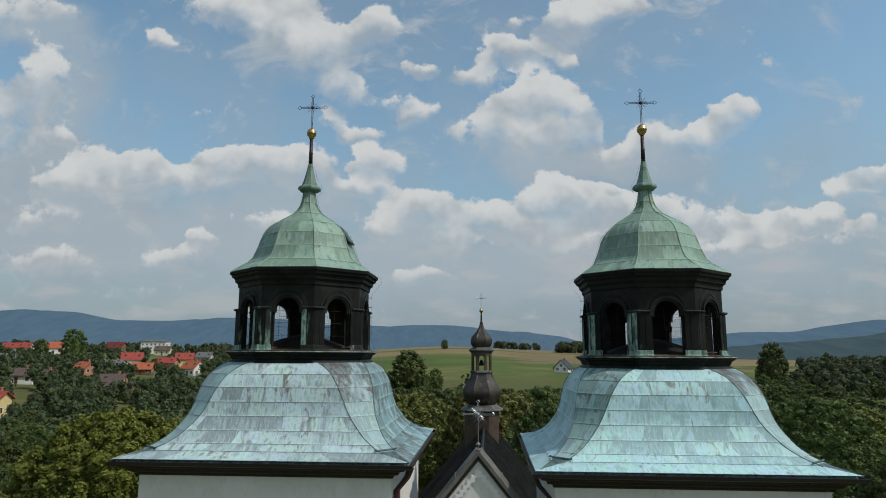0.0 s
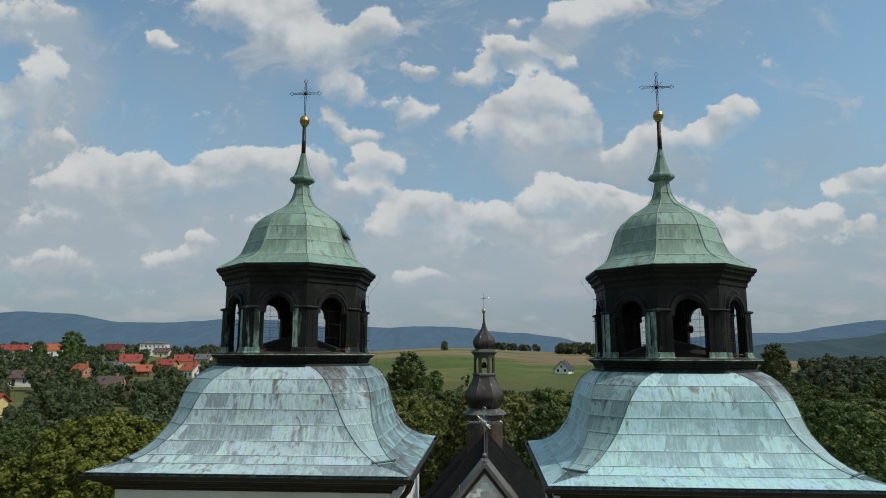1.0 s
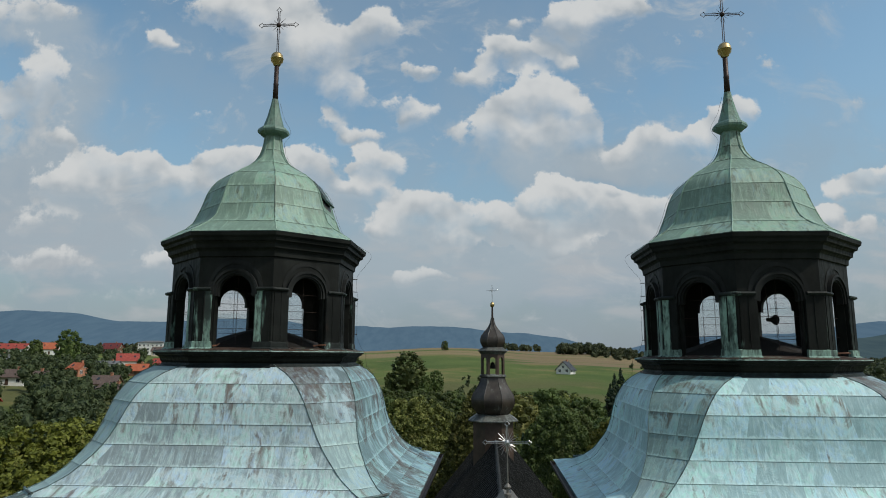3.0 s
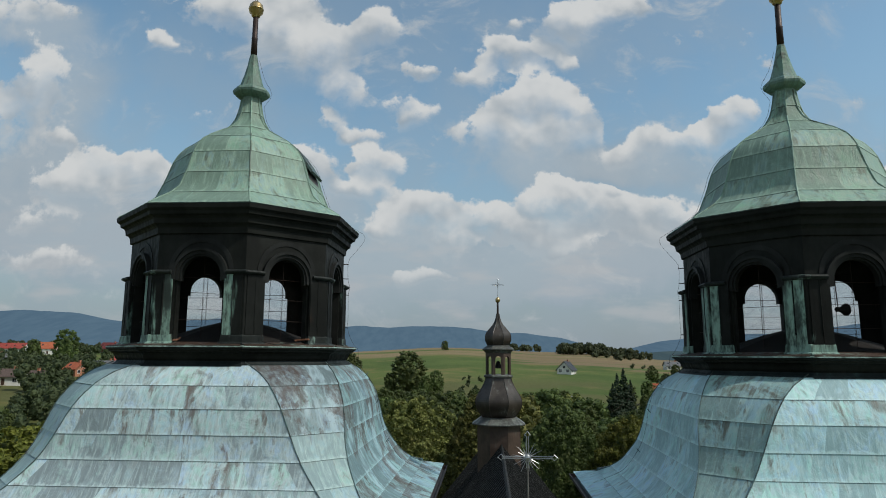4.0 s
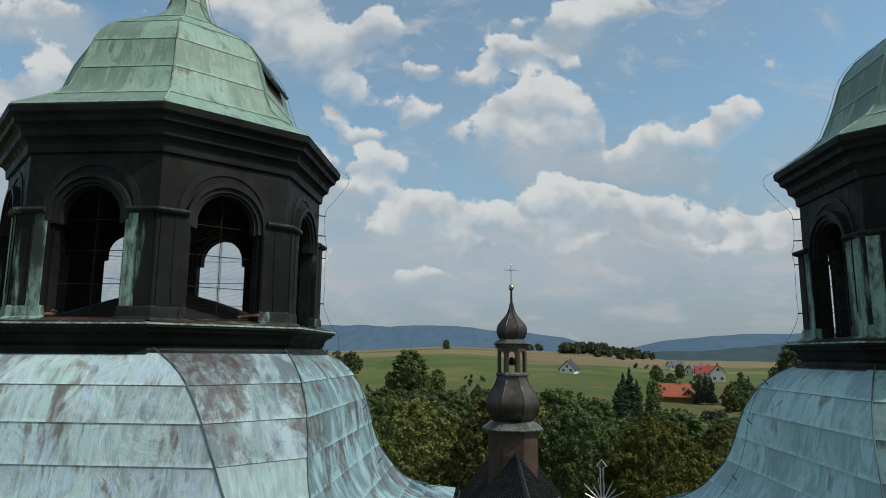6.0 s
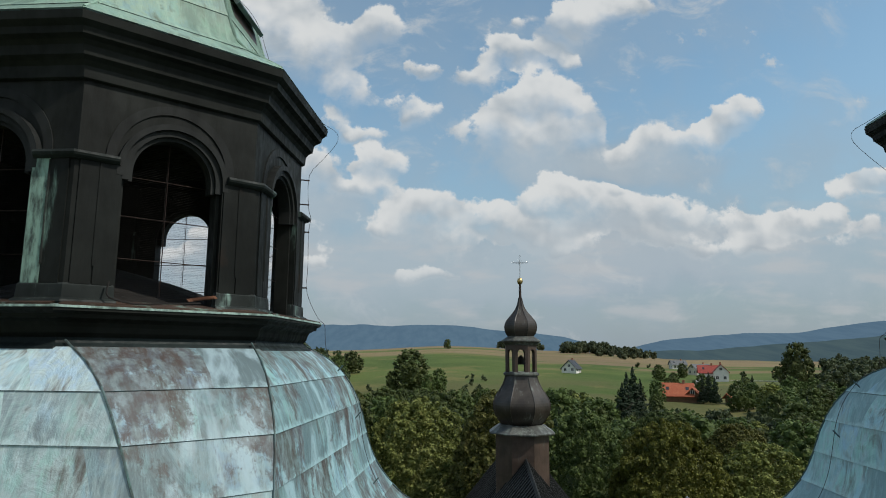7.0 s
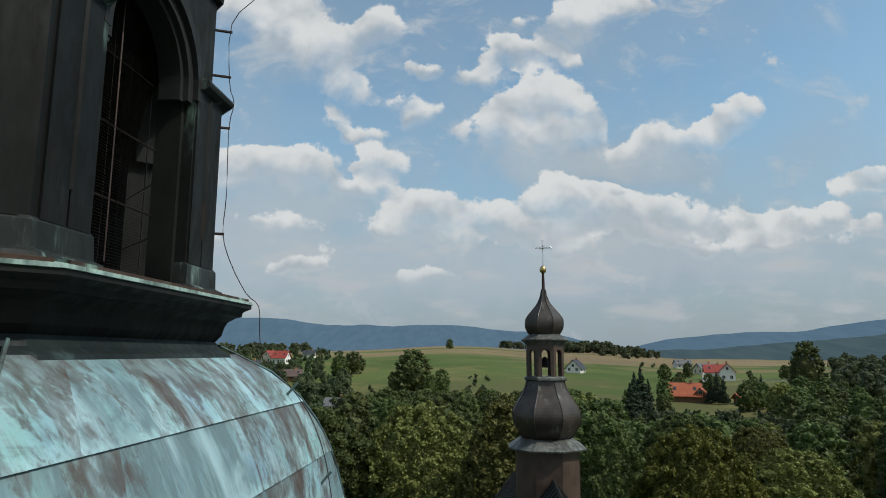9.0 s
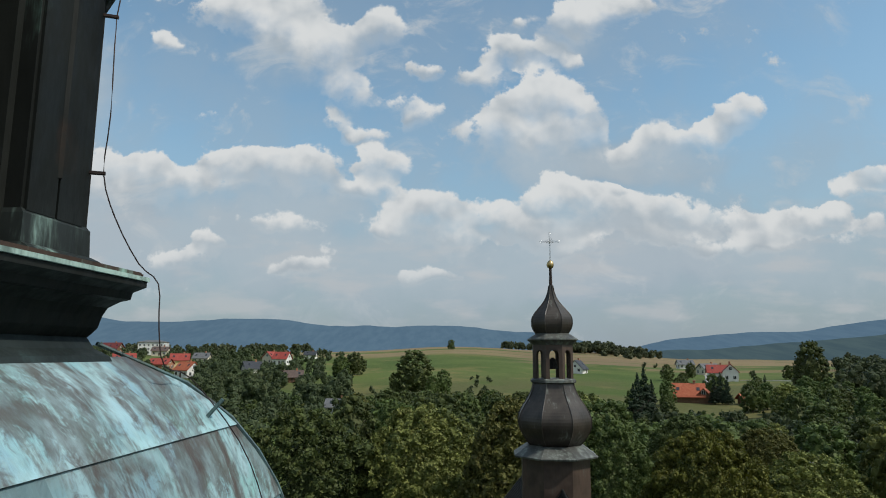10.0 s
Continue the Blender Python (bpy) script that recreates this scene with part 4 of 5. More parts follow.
def conductor(tw, side):
    """Lightning wire from the finial down one hip of the dome, past the lantern on stand-off hooks and over the roof."""
    pts = [(side * .10, .04, 29.3), (side * .20, .08, 28.95), (side * .34, .12, 28.66), (side * .22, .09, 28.42)]
    for i in range(14):
        z = 28.3 - 2.1 * i / 13
        p = dome_face(1, z)[0]
        a = p.length_squared and (curve(DOME_A, z) + .05)
        pts.append((side * a, a * .41421, z))
    pts += [(side * 2.0, .84, 26.12), (side * 2.0, .835, 26.0), (side * 1.87, .775, 25.80), (side * 1.74, .72, 25.60), (side * 1.745, .722, 25.25), (side * 1.772, .735, 25.13), (side * 1.755, .725, 24.98), (side * 1.76, .73, 24.6), (side * 1.755, .725, 24.38),
            (side * 1.80, .745, 24.22), (side * 1.88, .78, 24.06), (side * 1.945, .805, 23.99), (side * 1.955, .81, 23.84), (side * 1.975, .83, 23.70)]
    for i in range(9):
        z = 23.62 - 1.95 * i / 8
        a = curve(ROOF_A, z) + .045
        pts.append((side * a, a * .52, z + .03))
    bm = bmesh.new()
    keys = [[(i, p[q]) for i, p in enumerate(pts)] for q in range(3)]
    tube(bm, [tuple(curve(kk, i / 3) for kk in keys) for i in range(3 * (len(pts) - 1) + 1)], .0025, 5)
    wire = part("lightning_wire", bm, M_IRON, tw, "thin lightning conductor wire")
    for z, r0, r1 in ((25.55, 1.64, 1.745), (25.28, 1.64, 1.75), (24.98, 1.68, 1.76), (24.38, 1.68, 1.76)):
        bm = bmesh.new()
        tube(bm, [(side * r0, r0 * .4142, z), (side * r1, r1 * .4142, z)], .008, 5)
        part("wire_hook", bm, M_IRON, wire)
    for z in (23.5, 23.0, 22.3):
        a = curve(ROOF_A, z)
        bm = bmesh.new()
        tube(bm, [(side * a, a * .52, z), (side * (a + .06), a * .52 + .01, z + .07)], .008, 5)
        part("wire_hook", bm, M_SEAM, wire)


def green_sheets(tw, halves):
    for o in tw.children_recursive:
        if o.name.startswith(("pier_sheet", "pier_base")) and o["half"] in halves:
            o.material_slots[0].link = "OBJECT"
            o.material_slots[0].material = M_PIER_GREEN


green_sheets(tower, (1, 25, 29, 31, 106, 107))
green_sheets(tower_b, (20, 21, 23, 24, 25, 26, 28, 29, 100, 101, 105, 106, 107))
conductor(tower, 1)
conductor(tower_b, -1)


def hatch(tw):
    bm = bmesh.new()
    lid = [(.97, 27.44), (1.255, 27.03), (1.29, 27.055), (1.005, 27.47)]
    ring_solid(bm, [[(x, y, z) for x, z in lid] for y in (-.34, .34)])
    part("hatch_lid", bm, M_SEAM, tw, "raised copper hatch lid")
    # The dark of the open hatchway is drawn as a solid brown panel.
    bm = bmesh.new()
    op = [(1.10, 27.06), (1.265, 26.62), (1.33, 26.55), (1.345, 26.55), (1.29, 26.64), (1.205, 27.06)]
    ring_solid(bm, [[(x, y, z) for x, z in op] for y in (-.31, .31)])
    part("hatch_panel", bm, M_BROWN, tw, "dark brown panel standing in for the open hatchway")


hatch(tower)


def bent_flashing(tw, turn, x, size):
    """A curled, rusty strip of loose sheet on a lantern sill."""
    mm = Matrix.Rotation(turn, 4, "Z")
    bm = bmesh.new()
    rings = []
    for i in range(9):
        f = i / 8
        z = 24.085 + size * (.06 * math.sin(f * 2.6) + .10 * f * f)
        y = -1.72 + .10 * math.sin(f * 5)
        rings.append([mm @ Vector((x + size * f * .8, y + dy, z + dz)) for dy, dz in ((-.07 * size, 0), (.10 * size, .02), (.10 * size, .028), (-.07 * size, .008))])
    ring_solid(bm, rings)
    part("loose_flashing", bm, M_RUST, tw, "curled rusty strip of loose sheet")


def loose_cable(tw, turn, pts):
    """A slack wire that hangs off a pier and trails along the sill."""
    mm = Matrix.Rotation(turn, 4, "Z")
    keys = [[(i, p[q]) for i, p in enumerate(pts)] for q in range(3)]
    bm = bmesh.new()
    tube(bm, [mm @ Vector([curve(kk, i / 5) for kk in keys]) for i in range(5 * (len(pts) - 1) + 1)], .007, 5)
    part("loose_cable", bm, M_DARK, tw, "slack rusty cable on the sill")


loose_cable(tower, math.pi / 4, [(-.43, -1.77, 24.20), (-.44, -1.80, 24.10), (-.36, -1.83, 24.06), (-.22, -1.82, 24.045), (-.05, -1.80, 24.06), (.12, -1.78, 24.07), (.25, -1.75, 24.08)])
bent_flashing(tower, math.pi / 4, .16, .24)
bent_flashing(tower, 0, -.34, .20)
bent_flashing(tower_b, math.pi / 4, -.26, .24)


def downpipe(tw, x, y, top, mat, label, r=.055):
    bm = bmesh.new()
    tube(bm, [(x * 1.12, y * 1.12, top + .1), (x * 1.09, y * 1.09, top - .12), (x, y, top - .45), (x, y, 0)], r, 8)
    part("downpipe", bm, mat, tw, label)


downpipe(tower, 2.99, -2.70, 21.35, M_GUTTER, "dark rainwater downpipe")
downpipe(tower_b, -2.99, -2.70, 21.35, M_GUTTER, "dark rainwater downpipe")
downpipe(tower, 2.96, -1.9, 21.2, ROOFS["maroon"], "narrow red-brown pipe", .028)


def loudspeaker():
    sp = new("loudspeaker")
    sp.matrix_world = RIGHT_TOWER @ pose(.30, -.75, 24.72, 0, 90, 200) @ Matrix.Diagonal((.6, .6, .6, 1))
    tagged(sp, "small dark horn loudspeaker hung in the lantern", "loudspeaker")
    part("horn", lathe([(.16, .0), (.15, .02), (.09, .12), (.06, .2), (.06, .3)], 14), M_DARK, sp)
    bm = bmesh.new()
    tube(bm, [(0, 0, .25), (-.5, 0, .27), (-1.0, 0, .3)], .014, 6)
    part("bracket", bm, M_IRON, sp)


loudspeaker()


def build_nave():
    nv = new("church_nave")
    nv.matrix_world = pose(.86, 16.2, 0, 0, 0, TOWER_TURN)
    tagged(nv, "church nave with white stepped gable and dark seamed metal roof", "church")
    rz, gz, hw, ez, y1 = 20.32, 21.64, 6.2, 12.75, 25.5
    k = (rz - ez) / hw
    bm = bmesh.new()
    ring_solid(bm, [[(-hw + .5, y, 0), (hw - .5, y, 0), (hw - .5, y, ez), (0, y, rz - .45), (-hw + .5, y, ez)] for y in (.55, y1 - .3)])
    part("nave_wall", bm, M_PLASTER, nv, "white plaster nave wall")
    bm = bmesh.new()
    ring_solid(bm, [[(-hw + .3, y, 0), (hw - .3, y, 0), (hw - .3, y, gz - .12 - (hw - .3) * k), (0, y, gz - .12), (-hw + .3, y, gz - .12 - (hw - .3) * k)] for y in (.0, .5)])
    part("gable_wall", bm, M_PLASTER, nv, "white plaster front gable")
    nx, nz = k / math.hypot(1, k), 1 / math.hypot(1, k)
    for s in (-1, 1):
        bm = bmesh.new()
        ring_solid(bm, [[(0, y, rz), (s * hw, y, ez), (s * hw, y, ez - .18), (0, y, rz - .2)] for y in (.5, y1)])
        slope = part("roof_slope", bm, M_DARKROOF, nv, "dark standing-seam metal roof slope")
        me = None
        for i in range(62):
            y = .75 + i * .40
            if me is None:
                bm = bmesh.new()
                ring_solid(bm, [[(s * f * hw, q, rz - f * (hw * k) + dz) for q, dz in ((-.02, 0), (-.016, .05), (.016, .05), (.02, 0))] for f in (0.01, 1.0)])
                me = part("roof_seam", bm, M_DARKROOF, slope).data
                slope.children[0].location.y = y
            else:
                o = new("roof_seam", me)
                o.parent, o.location.y = slope, y
        for nm, prof, mat in (("gable_coping", ((-.13, -.03), (-.13, .05), (.52, .09), (.66, .02), (.66, -.03)), M_BARGE), ("coping_moulding", ((-.09, -.09), (-.09, -.035), (.0, -.035), (.0, -.12)), M_GUTTER)):
            bm = bmesh.new()
            ring_solid(bm, [[(s * (f * hw + nx * q), y, gz - f * hw * k + nz * q) for y, q in prof] for f in (0.0, 1.0)])
            cp = part(nm, bm, mat, nv)
            if nm == "gable_coping":
                for i in range(7):
                    f = .08 + i * .13
                    bm = bmesh.new()
                    tube(bm, [(s * (f * hw + nx * .06), -.13, gz - f * hw * k + nz * .06), (s * (f * hw + nx * .105), .52, gz - f * hw * k + nz * .105)], .014, 5)
                    part("coping_seam", bm, M_BARGE, cp)
        for i in range(40):
            x = s * (.045 + .09 * i)
            zz = gz - .38 - abs(x) * k
            bm = bmesh.new()
            box(bm, x - .0455, x + .0455, -.05, .01, zz - .13, zz + .04)
            part("stepped_trim", bm, M_TRIM, nv)
    bm = bmesh.new()
    tube(bm, [(0, .6, rz + .015), (0, y1, rz + .015)], .03, 8)
    part("ridge_cap", bm, M_DARKROOF, nv)
    part("gable_finial", lathe([(.06, gz - .05), (.06, gz + .08), (.025, gz + .10), (.02, gz + .16), (.055, gz + .18), (.055, gz + .20), (.012, gz + .25), (.009, gz + .8)], 8), M_BARGE, nv, "grey metal gable post")
    part("gable_cross", pointed_cross(gz + .75, 22.53, .34, .28, 20, .045, .006), M_STEEL, nv, "polished steel cross with a burst of rays")
    return nv


build_nave()


def build_turret():
    tu = new("ridge_turret")
    tu.matrix_world = pose(1.96, 35.2, 0, 0, 0, TOWER_TURN)
    tagged(tu, "slim dark copper ridge turret with onion dome and small lantern", "turret")
    bm = bmesh.new()
    ring_solid(bm, [octagon(a, z) for a, z in ((.88, 17.5), (.88, 21.15))])
    part("turret_shaft", bm, M_BROWN, tu, "brown copper-clad shaft")
    bm = bmesh.new()
    ring_solid(bm, [octagon(a, z) for a, z in ((.9, 21.05), (1.08, 21.07), (1.09, 21.11), (.78, 21.33), (.72, 21.36))])
    part("skirt_roof", bm, M_SKIRT, tu, "grey-green flared skirt with highlights in its colour")
    on = [(21.34, .62), (21.45, .73), (21.6, .83), (21.75, .91), (21.92, .95), (22.08, .94), (22.25, .875), (22.4, .785), (22.55, .69), (22.7, .61), (22.85, .555), (23.0, .52)]
    bm = bmesh.new()
    ring_solid(bm, [octagon(curve(on, 21.34 + i * .083), 21.34 + i * .083) for i in range(21)])
    lower = part("lower_onion", bm, M_ONION, tu, "dark bulbous copper onion")
    for s in range(8):
        bm = bmesh.new()
        tube(bm, [Vector(octagon(curve(on, 21.36 + i * .102) + .006, 21.36 + i * .102)[s]) for i in range(17)], .014, 4)
        part("hip_seam", bm, M_ONION, lower)
    bm = bmesh.new()
    ring_solid(bm, [octagon(a, z) for a, z in ((.50, 22.95), (.60, 23.0), (.60, 23.06), (.54, 23.1))])
    part("lantern_floor", bm, M_SKIRT, tu)
    for s in range(8):
        mm = Matrix.Rotation(s * math.pi / 4, 4, "Z")
        bm = bmesh.new()
        arch_wall(bm, .53, .09, .2195, .125, 23.08, 23.74, 24.12, 8)
        bmesh.ops.transform(bm, matrix=mm, verts=bm.verts)
        part("turret_arch", bm, M_BROWN, tu)
    bm = bmesh.new()
    ring_solid(bm, [octagon(a, z) for a, z in ((.54, 24.0), (.60, 24.08), (.67, 24.13), (.67, 24.16), (.46, 24.30), (.40, 24.33))])
    part("lantern_cap", bm, M_SKIRT, tu)
    top = [(24.28, .40), (24.42, .50), (24.6, .545), (24.8, .51), (25.0, .36), (25.2, .20), (25.42, .10), (25.65, .055)]
    bm = bmesh.new()
    ring_solid(bm, [octagon(curve(top, 24.28 + i * .0685), 24.28 + i * .0685) for i in range(21)])
    upper = part("upper_onion", bm, M_ONION, tu, "small dark copper onion dome")
    for s in range(8):
        bm = bmesh.new()
        tube(bm, [Vector(octagon(curve(top, 24.3 + i * .084) + .005, 24.3 + i * .084)[s]) for i in range(17)], .010, 4)
        part("hip_seam", bm, M_ONION, upper)
    part("turret_pole", lathe([(.05, 25.6), (.035, 26.18)], 8), M_IRON, tu)
    part("turret_ball", lathe([(.03, 26.12), (.08, 26.16), (.105, 26.24), (.08, 26.32), (.03, 26.36)], 12), M_GOLD, tu, "gilded ball", True)
    part("turret_cross", pointed_cross(26.34, 26.9, .22, .20, 10, .03, .006), M_STEEL, tu, "thin openwork metal cross")
    part("small_bell", lathe([(.16, 23.35), (.13, 23.42), (.09, 23.6), (.03, 23.66)], 12), M_DARK, tu)
    return tu


build_turret()


# ---- houses ----
def house(x, y, turn, w, d, h, rise, wall, roof, label, chimney=True, hip=False, lift=0.0):
    hs = new("house")
    hs.matrix_world = pose(x, y, ground_z(x, y) + lift, 0, 0, turn)
    tagged(hs, label, "house")
    bm = bmesh.new()
    if hip:
        ring_solid(bm, [[(-w / 2, -d / 2, z), (w / 2, -d / 2, z), (w / 2, d / 2, z), (-w / 2, d / 2, z)] for z in (-3, h)])
    else:
        ring_solid(bm, [[(q, -d / 2, -3), (q, d / 2, -3), (q, d / 2, h), (q, 0, h + rise - .1), (q, -d / 2, h)] for q in (-w / 2, w / 2)])
    body = part("house_wall", bm, WALLS[wall], hs)
    bm = bmesh.new()
    o, th = .6, .22
    if hip:
        ring_solid(bm, [[(-w / 2 - o, -d / 2 - o, h), (w / 2 + o, -d / 2 - o, h), (w / 2 + o, d / 2 + o, h), (-w / 2 - o, d / 2 + o, h)],
                        [(-w / 2 - o, -d / 2 - o, h + .2), (w / 2 + o, -d / 2 - o, h + .2), (w / 2 + o, d / 2 + o, h + .2), (-w / 2 - o, d / 2 + o, h + .2)],
                        [(-w / 4, -.1, h + rise), (w / 4, -.1, h + rise), (w / 4, .1, h + rise), (-w / 4, .1, h + rise)]])
    else:
        k = rise / (d / 2)
        ring_solid(bm, [[(q, -d / 2 - o, h - o * k), (q, 0, h + rise), (q, d / 2 + o, h - o * k), (q, d / 2 + o, h - o * k + th), (q, 0, h + rise + th * 1.2), (q, -d / 2 - o, h - o * k + th)] for q in (-w / 2 - o, w / 2 + o)])
    rf = part("house_roof", bm, ROOFS[roof], hs)
    if chimney:
        bm = bmesh.new()
        box(bm, w * .18, w * .18 + .7, -.35, .35, h + rise * .5, h + rise + .9)
        box(bm, w * .18 - .08, w * .18 + .78, -.43, .43, h + rise + .9, h + rise + 1.05)
        part("chimney", bm, WALLS["brick"], rf)
    if not hip:
        n = max(2, int(w / 2.6))
        for i in range(n):
            if i % 2:
                continue
            q = (i + .5) / n * w - w / 2
            bm = bmesh.new()
            mm = Matrix.Translation((q, -d / 4, h + rise / 2 + th)) @ Matrix.Rotation(math.atan2(rise, d / 2), 4, "X")
            box(bm, -.45, .45, -.6, .6, -.02, .09, mm)
            part("roof_window", bm, M_GLASS, rf)
    for face, span, dist in ((0, w, d / 2), (1, d, w / 2), (3, d, w / 2)):
        mm = Matrix.Rotation(face * math.pi / 2, 4, "Z")
        n = max(2, int(span / 2.7))
        for row in range(max(1, int(h / 2.7))):
            for i in range(n):
                q = (i + .5) / n * span - span / 2
                z0 = .9 + row * 2.7
                if z0 + 1.3 > h:
                    continue
                if row == 0 and face == 0 and i == n // 2:
                    bm = bmesh.new()
                    box(bm, q - .5, q + .5, -dist - .05, -dist + .05, 0, 2.1, mm)
                    part("door", bm, M_WOODDARK, hs)
                    continue
                bm = bmesh.new()
                box(bm, q - .62, q + .62, -dist - .05, -dist + .04, z0 - .08, z0 + 1.38, mm)
                wn = part("window", bm, M_TRIM, hs)
                bm = bmesh.new()
                for s in (-1, 1):
                    box(bm, q + s * .29 - .25, q + s * .29 + .25, -dist - .065, -dist - .045, z0, z0 + 1.3, mm)
                part("pane", bm, M_GLASS, wn)
    if not hip and rise > 2.2:
        for face in (1, 3):
            mm = Matrix.Rotation(face * math.pi / 2, 4, "Z")
            bm = bmesh.new()
            box(bm, -.6, .6, -w / 2 - .05, -w / 2 + .04, h + .5, h + 1.8, mm)
            wn = part("window", bm, M_TRIM, hs)
            bm = bmesh.new()
            for s in (-1, 1):
                box(bm, s * .27 - .23, s * .27 + .23, -w / 2 - .065, -w / 2 - .045, h + .58, h + 1.72, mm)
            part("pane", bm, M_GLASS, wn)
    return hs


def at_view(px, dist):
    """Plan place of something seen across the land: tangent across times distance."""
    return px * dist, dist


HOUSES = [
    (-.589, 300, 20, 11, 9, 4.5, 4.2, "white", "orange", "white rendered house with a bright orange tiled roof"),
    (-.645, 335, 8, 22, 10, 4.0, 4.0, "white", "red", "long house under a faded red tiled roof"),
    (-.497, 340, -10, 16, 10, 4.5, 4.5, "wood", "maroon", "large dark red roofed house above the village"),
    (-.471, 235, 25, 11, 8, 4.6, 3.6, "white", "red", "white house with a red roof and side wing"),
    (-.392, 250, 18, 10, 8, 5.2, 3.4, "yellow", "red", "yellow house with a red gabled roof"),
    (-.418, 238, -5, 11, 8, 3.6, 2.8, "brick", "red", "low house with a red roof and brick walls"),
    (-.378, 214, -30, 10, 8, 4.0, 3.6, "white", "orange", "white house with a vivid orange roof"),
    (-.455, 205, 12, 10, 7, 3.0, 2.8, "wood", "orange", "low timber house with an orange roof"),
    (-.362, 285, 0, 10, 8, 3.6, 3.2, "cream", "grey", "cream house with a grey roof"),
    (-.497, 158, 5, 9, 7, 3.6, 2.6, "yellow", "brown", "small yellowish house with a brown roof"),
    (-.485, 148, -8, 9, 7, 2.8, 2.2, "wood", "brown", "brown timber barn with a brown sheet roof"),
    (-.637, 160, 10, 12, 7, 3.4, 2.4, "white", "brown", "white house with a long brown roof"),
    (-.600, 165, 0, 9, 6, 2.8, 2.0, "cream", "brown", "low outbuilding with a brown roof"),
    (-.660, 205, 40, 7, 7, 4.0, 2.6, "brick", "grey", "small brick house with a grey roof"),
    (-.672, 112, 0, 6, 6, 5.0, 1.8, "yellow", "red", "narrow yellow house with a red roof"),
    (-.500, 225, 3, 12, 7, 2.8, 1.4, "white", "grey", "low white house with a pale grey roof"),
    (-.425, 330, 5, 12, 8, 4.0, 3.0, "cream", "brown", "broad house with a brown roof at the village edge"),
    (-.540, 190, -25, 8, 7, 3.2, 2.6, "brick", "orange", "brick cottage with an orange roof"),
    (-.287, 232, 35, 9, 8, 3.6, 3.4, "white", "dark", "white house with a dark slate roof"),
    (-.246, 285, -12, 10, 9, 4.2, 4.2, "white", "red", "white house with a steep red roof"),
    (-.262, 290, 70, 10, 8, 4.2, 3.8, "cream", "red", "cream house with a red gable"),
    (-.228, 210, 15, 10, 7, 2.8, 2.8, "wood", "brown", "dark timber house with a brown roof"),
    (-.206, 330, 0, 9, 7, 3.2, 2.4, "white", "dark", "low white farm building with a dark roof"),
    (-.160, 150, -5, 7, 6, 2.8, 2.2, "white", "grey", "small white house with a blue-grey roof"),
]
HOUSES_EAST = [
    (.176, 330, 62, 8, 7, 2.2, 3.6, "white", "dark", "white house with a steep dark roof"),
    (.319, 217, -18, 8.4, 6.6, 2.0, 3.2, "wood", "orange", "house with a big bright orange tiled roof"),
    (.341, 215, 65, 5.0, 4.6, 1.8, 2.3, "wood", "orange", "orange roofed side wing of a house"),
    (.397, 208, 10, 3.8, 3.2, 1.6, 1.1, "wood", "orange", "garden shed with an orange roof"),
    (.388, 300, 70, 7, 6, 4.0, 3.0, "white", "red", "white house with red roof and gable"),
    (.370, 309, -15, 7.5, 6, 3.6, 2.8, "white", "red", "white house with a red hipped roof"),
    (.362, 362, 20, 10, 7, 2.8, 2.6, "cream", "grey", "pale house with a large grey roof"),
    (.332, 430, 0, 9, 7, 2.8, 2.4, "white", "grey", "white farmhouse with a grey roof"),
]
PLACES = []
SIGHT = []
for group, far, size in ((HOUSES, 1.42, .85), (HOUSES_EAST, 1.0, 1.0)):
    for u, dist, turn, w, d, h, rise, wall, roof, label in group:
        hx, hy = at_view(u, dist * far)
        PLACES.append((hx, hy, 7))
        SIGHT.append((math.atan2(hx, hy), math.hypot(hx, hy), w * size * .6))
        house(hx, hy, turn, w * size, d * size, h * size, rise * size, wall, roof, label)
hx, hy = at_view(-.437, 500)
PLACES.append((hx, hy, 14))
house(hx, hy, 6, 18, 12, 9, 1.6, "white", "grey", "three storey white apartment house with rows of windows", False, True)


# ---- trees ----
def leaf_cloud(rng, centres, radii, n, size, flat=.7):
    """Leaf quads strewn over a set of lobes; returns the vertex array of n quads."""
    w = np.array([r[0] * r[1] + r[0] * r[2] + r[1] * r[2] for r in radii])
    pick = rng.choice(len(centres), n, p=w / w.sum())
    d = rng.normal(size=(n, 3))
    d[:, 2] += .25
    d /= np.linalg.norm(d, axis=1)[:, None]
    depth = 1 - .30 * rng.random(n)[:, None] ** 2.2 + rng.normal(size=(n, 1)) * .05
    p = np.array(centres)[pick] + d * np.array(radii)[pick] * depth
    nrm = d * flat + rng.normal(size=(n, 3)) * .55
    nrm /= np.linalg.norm(nrm, axis=1)[:, None]
    a = np.cross(nrm, rng.normal(size=(n, 3)))
    a /= np.linalg.norm(a, axis=1)[:, None]
    b = np.cross(nrm, a)
    s = size * (.55 + .8 * rng.random(n))[:, None]
    sb = s * (.55 + .35 * rng.random(n))[:, None]
    bendv = nrm * s * .18
    return np.stack([p - a * s, p - b * sb + bendv, p + a * s, p + b * sb + bendv], 1).reshape(-1, 3)


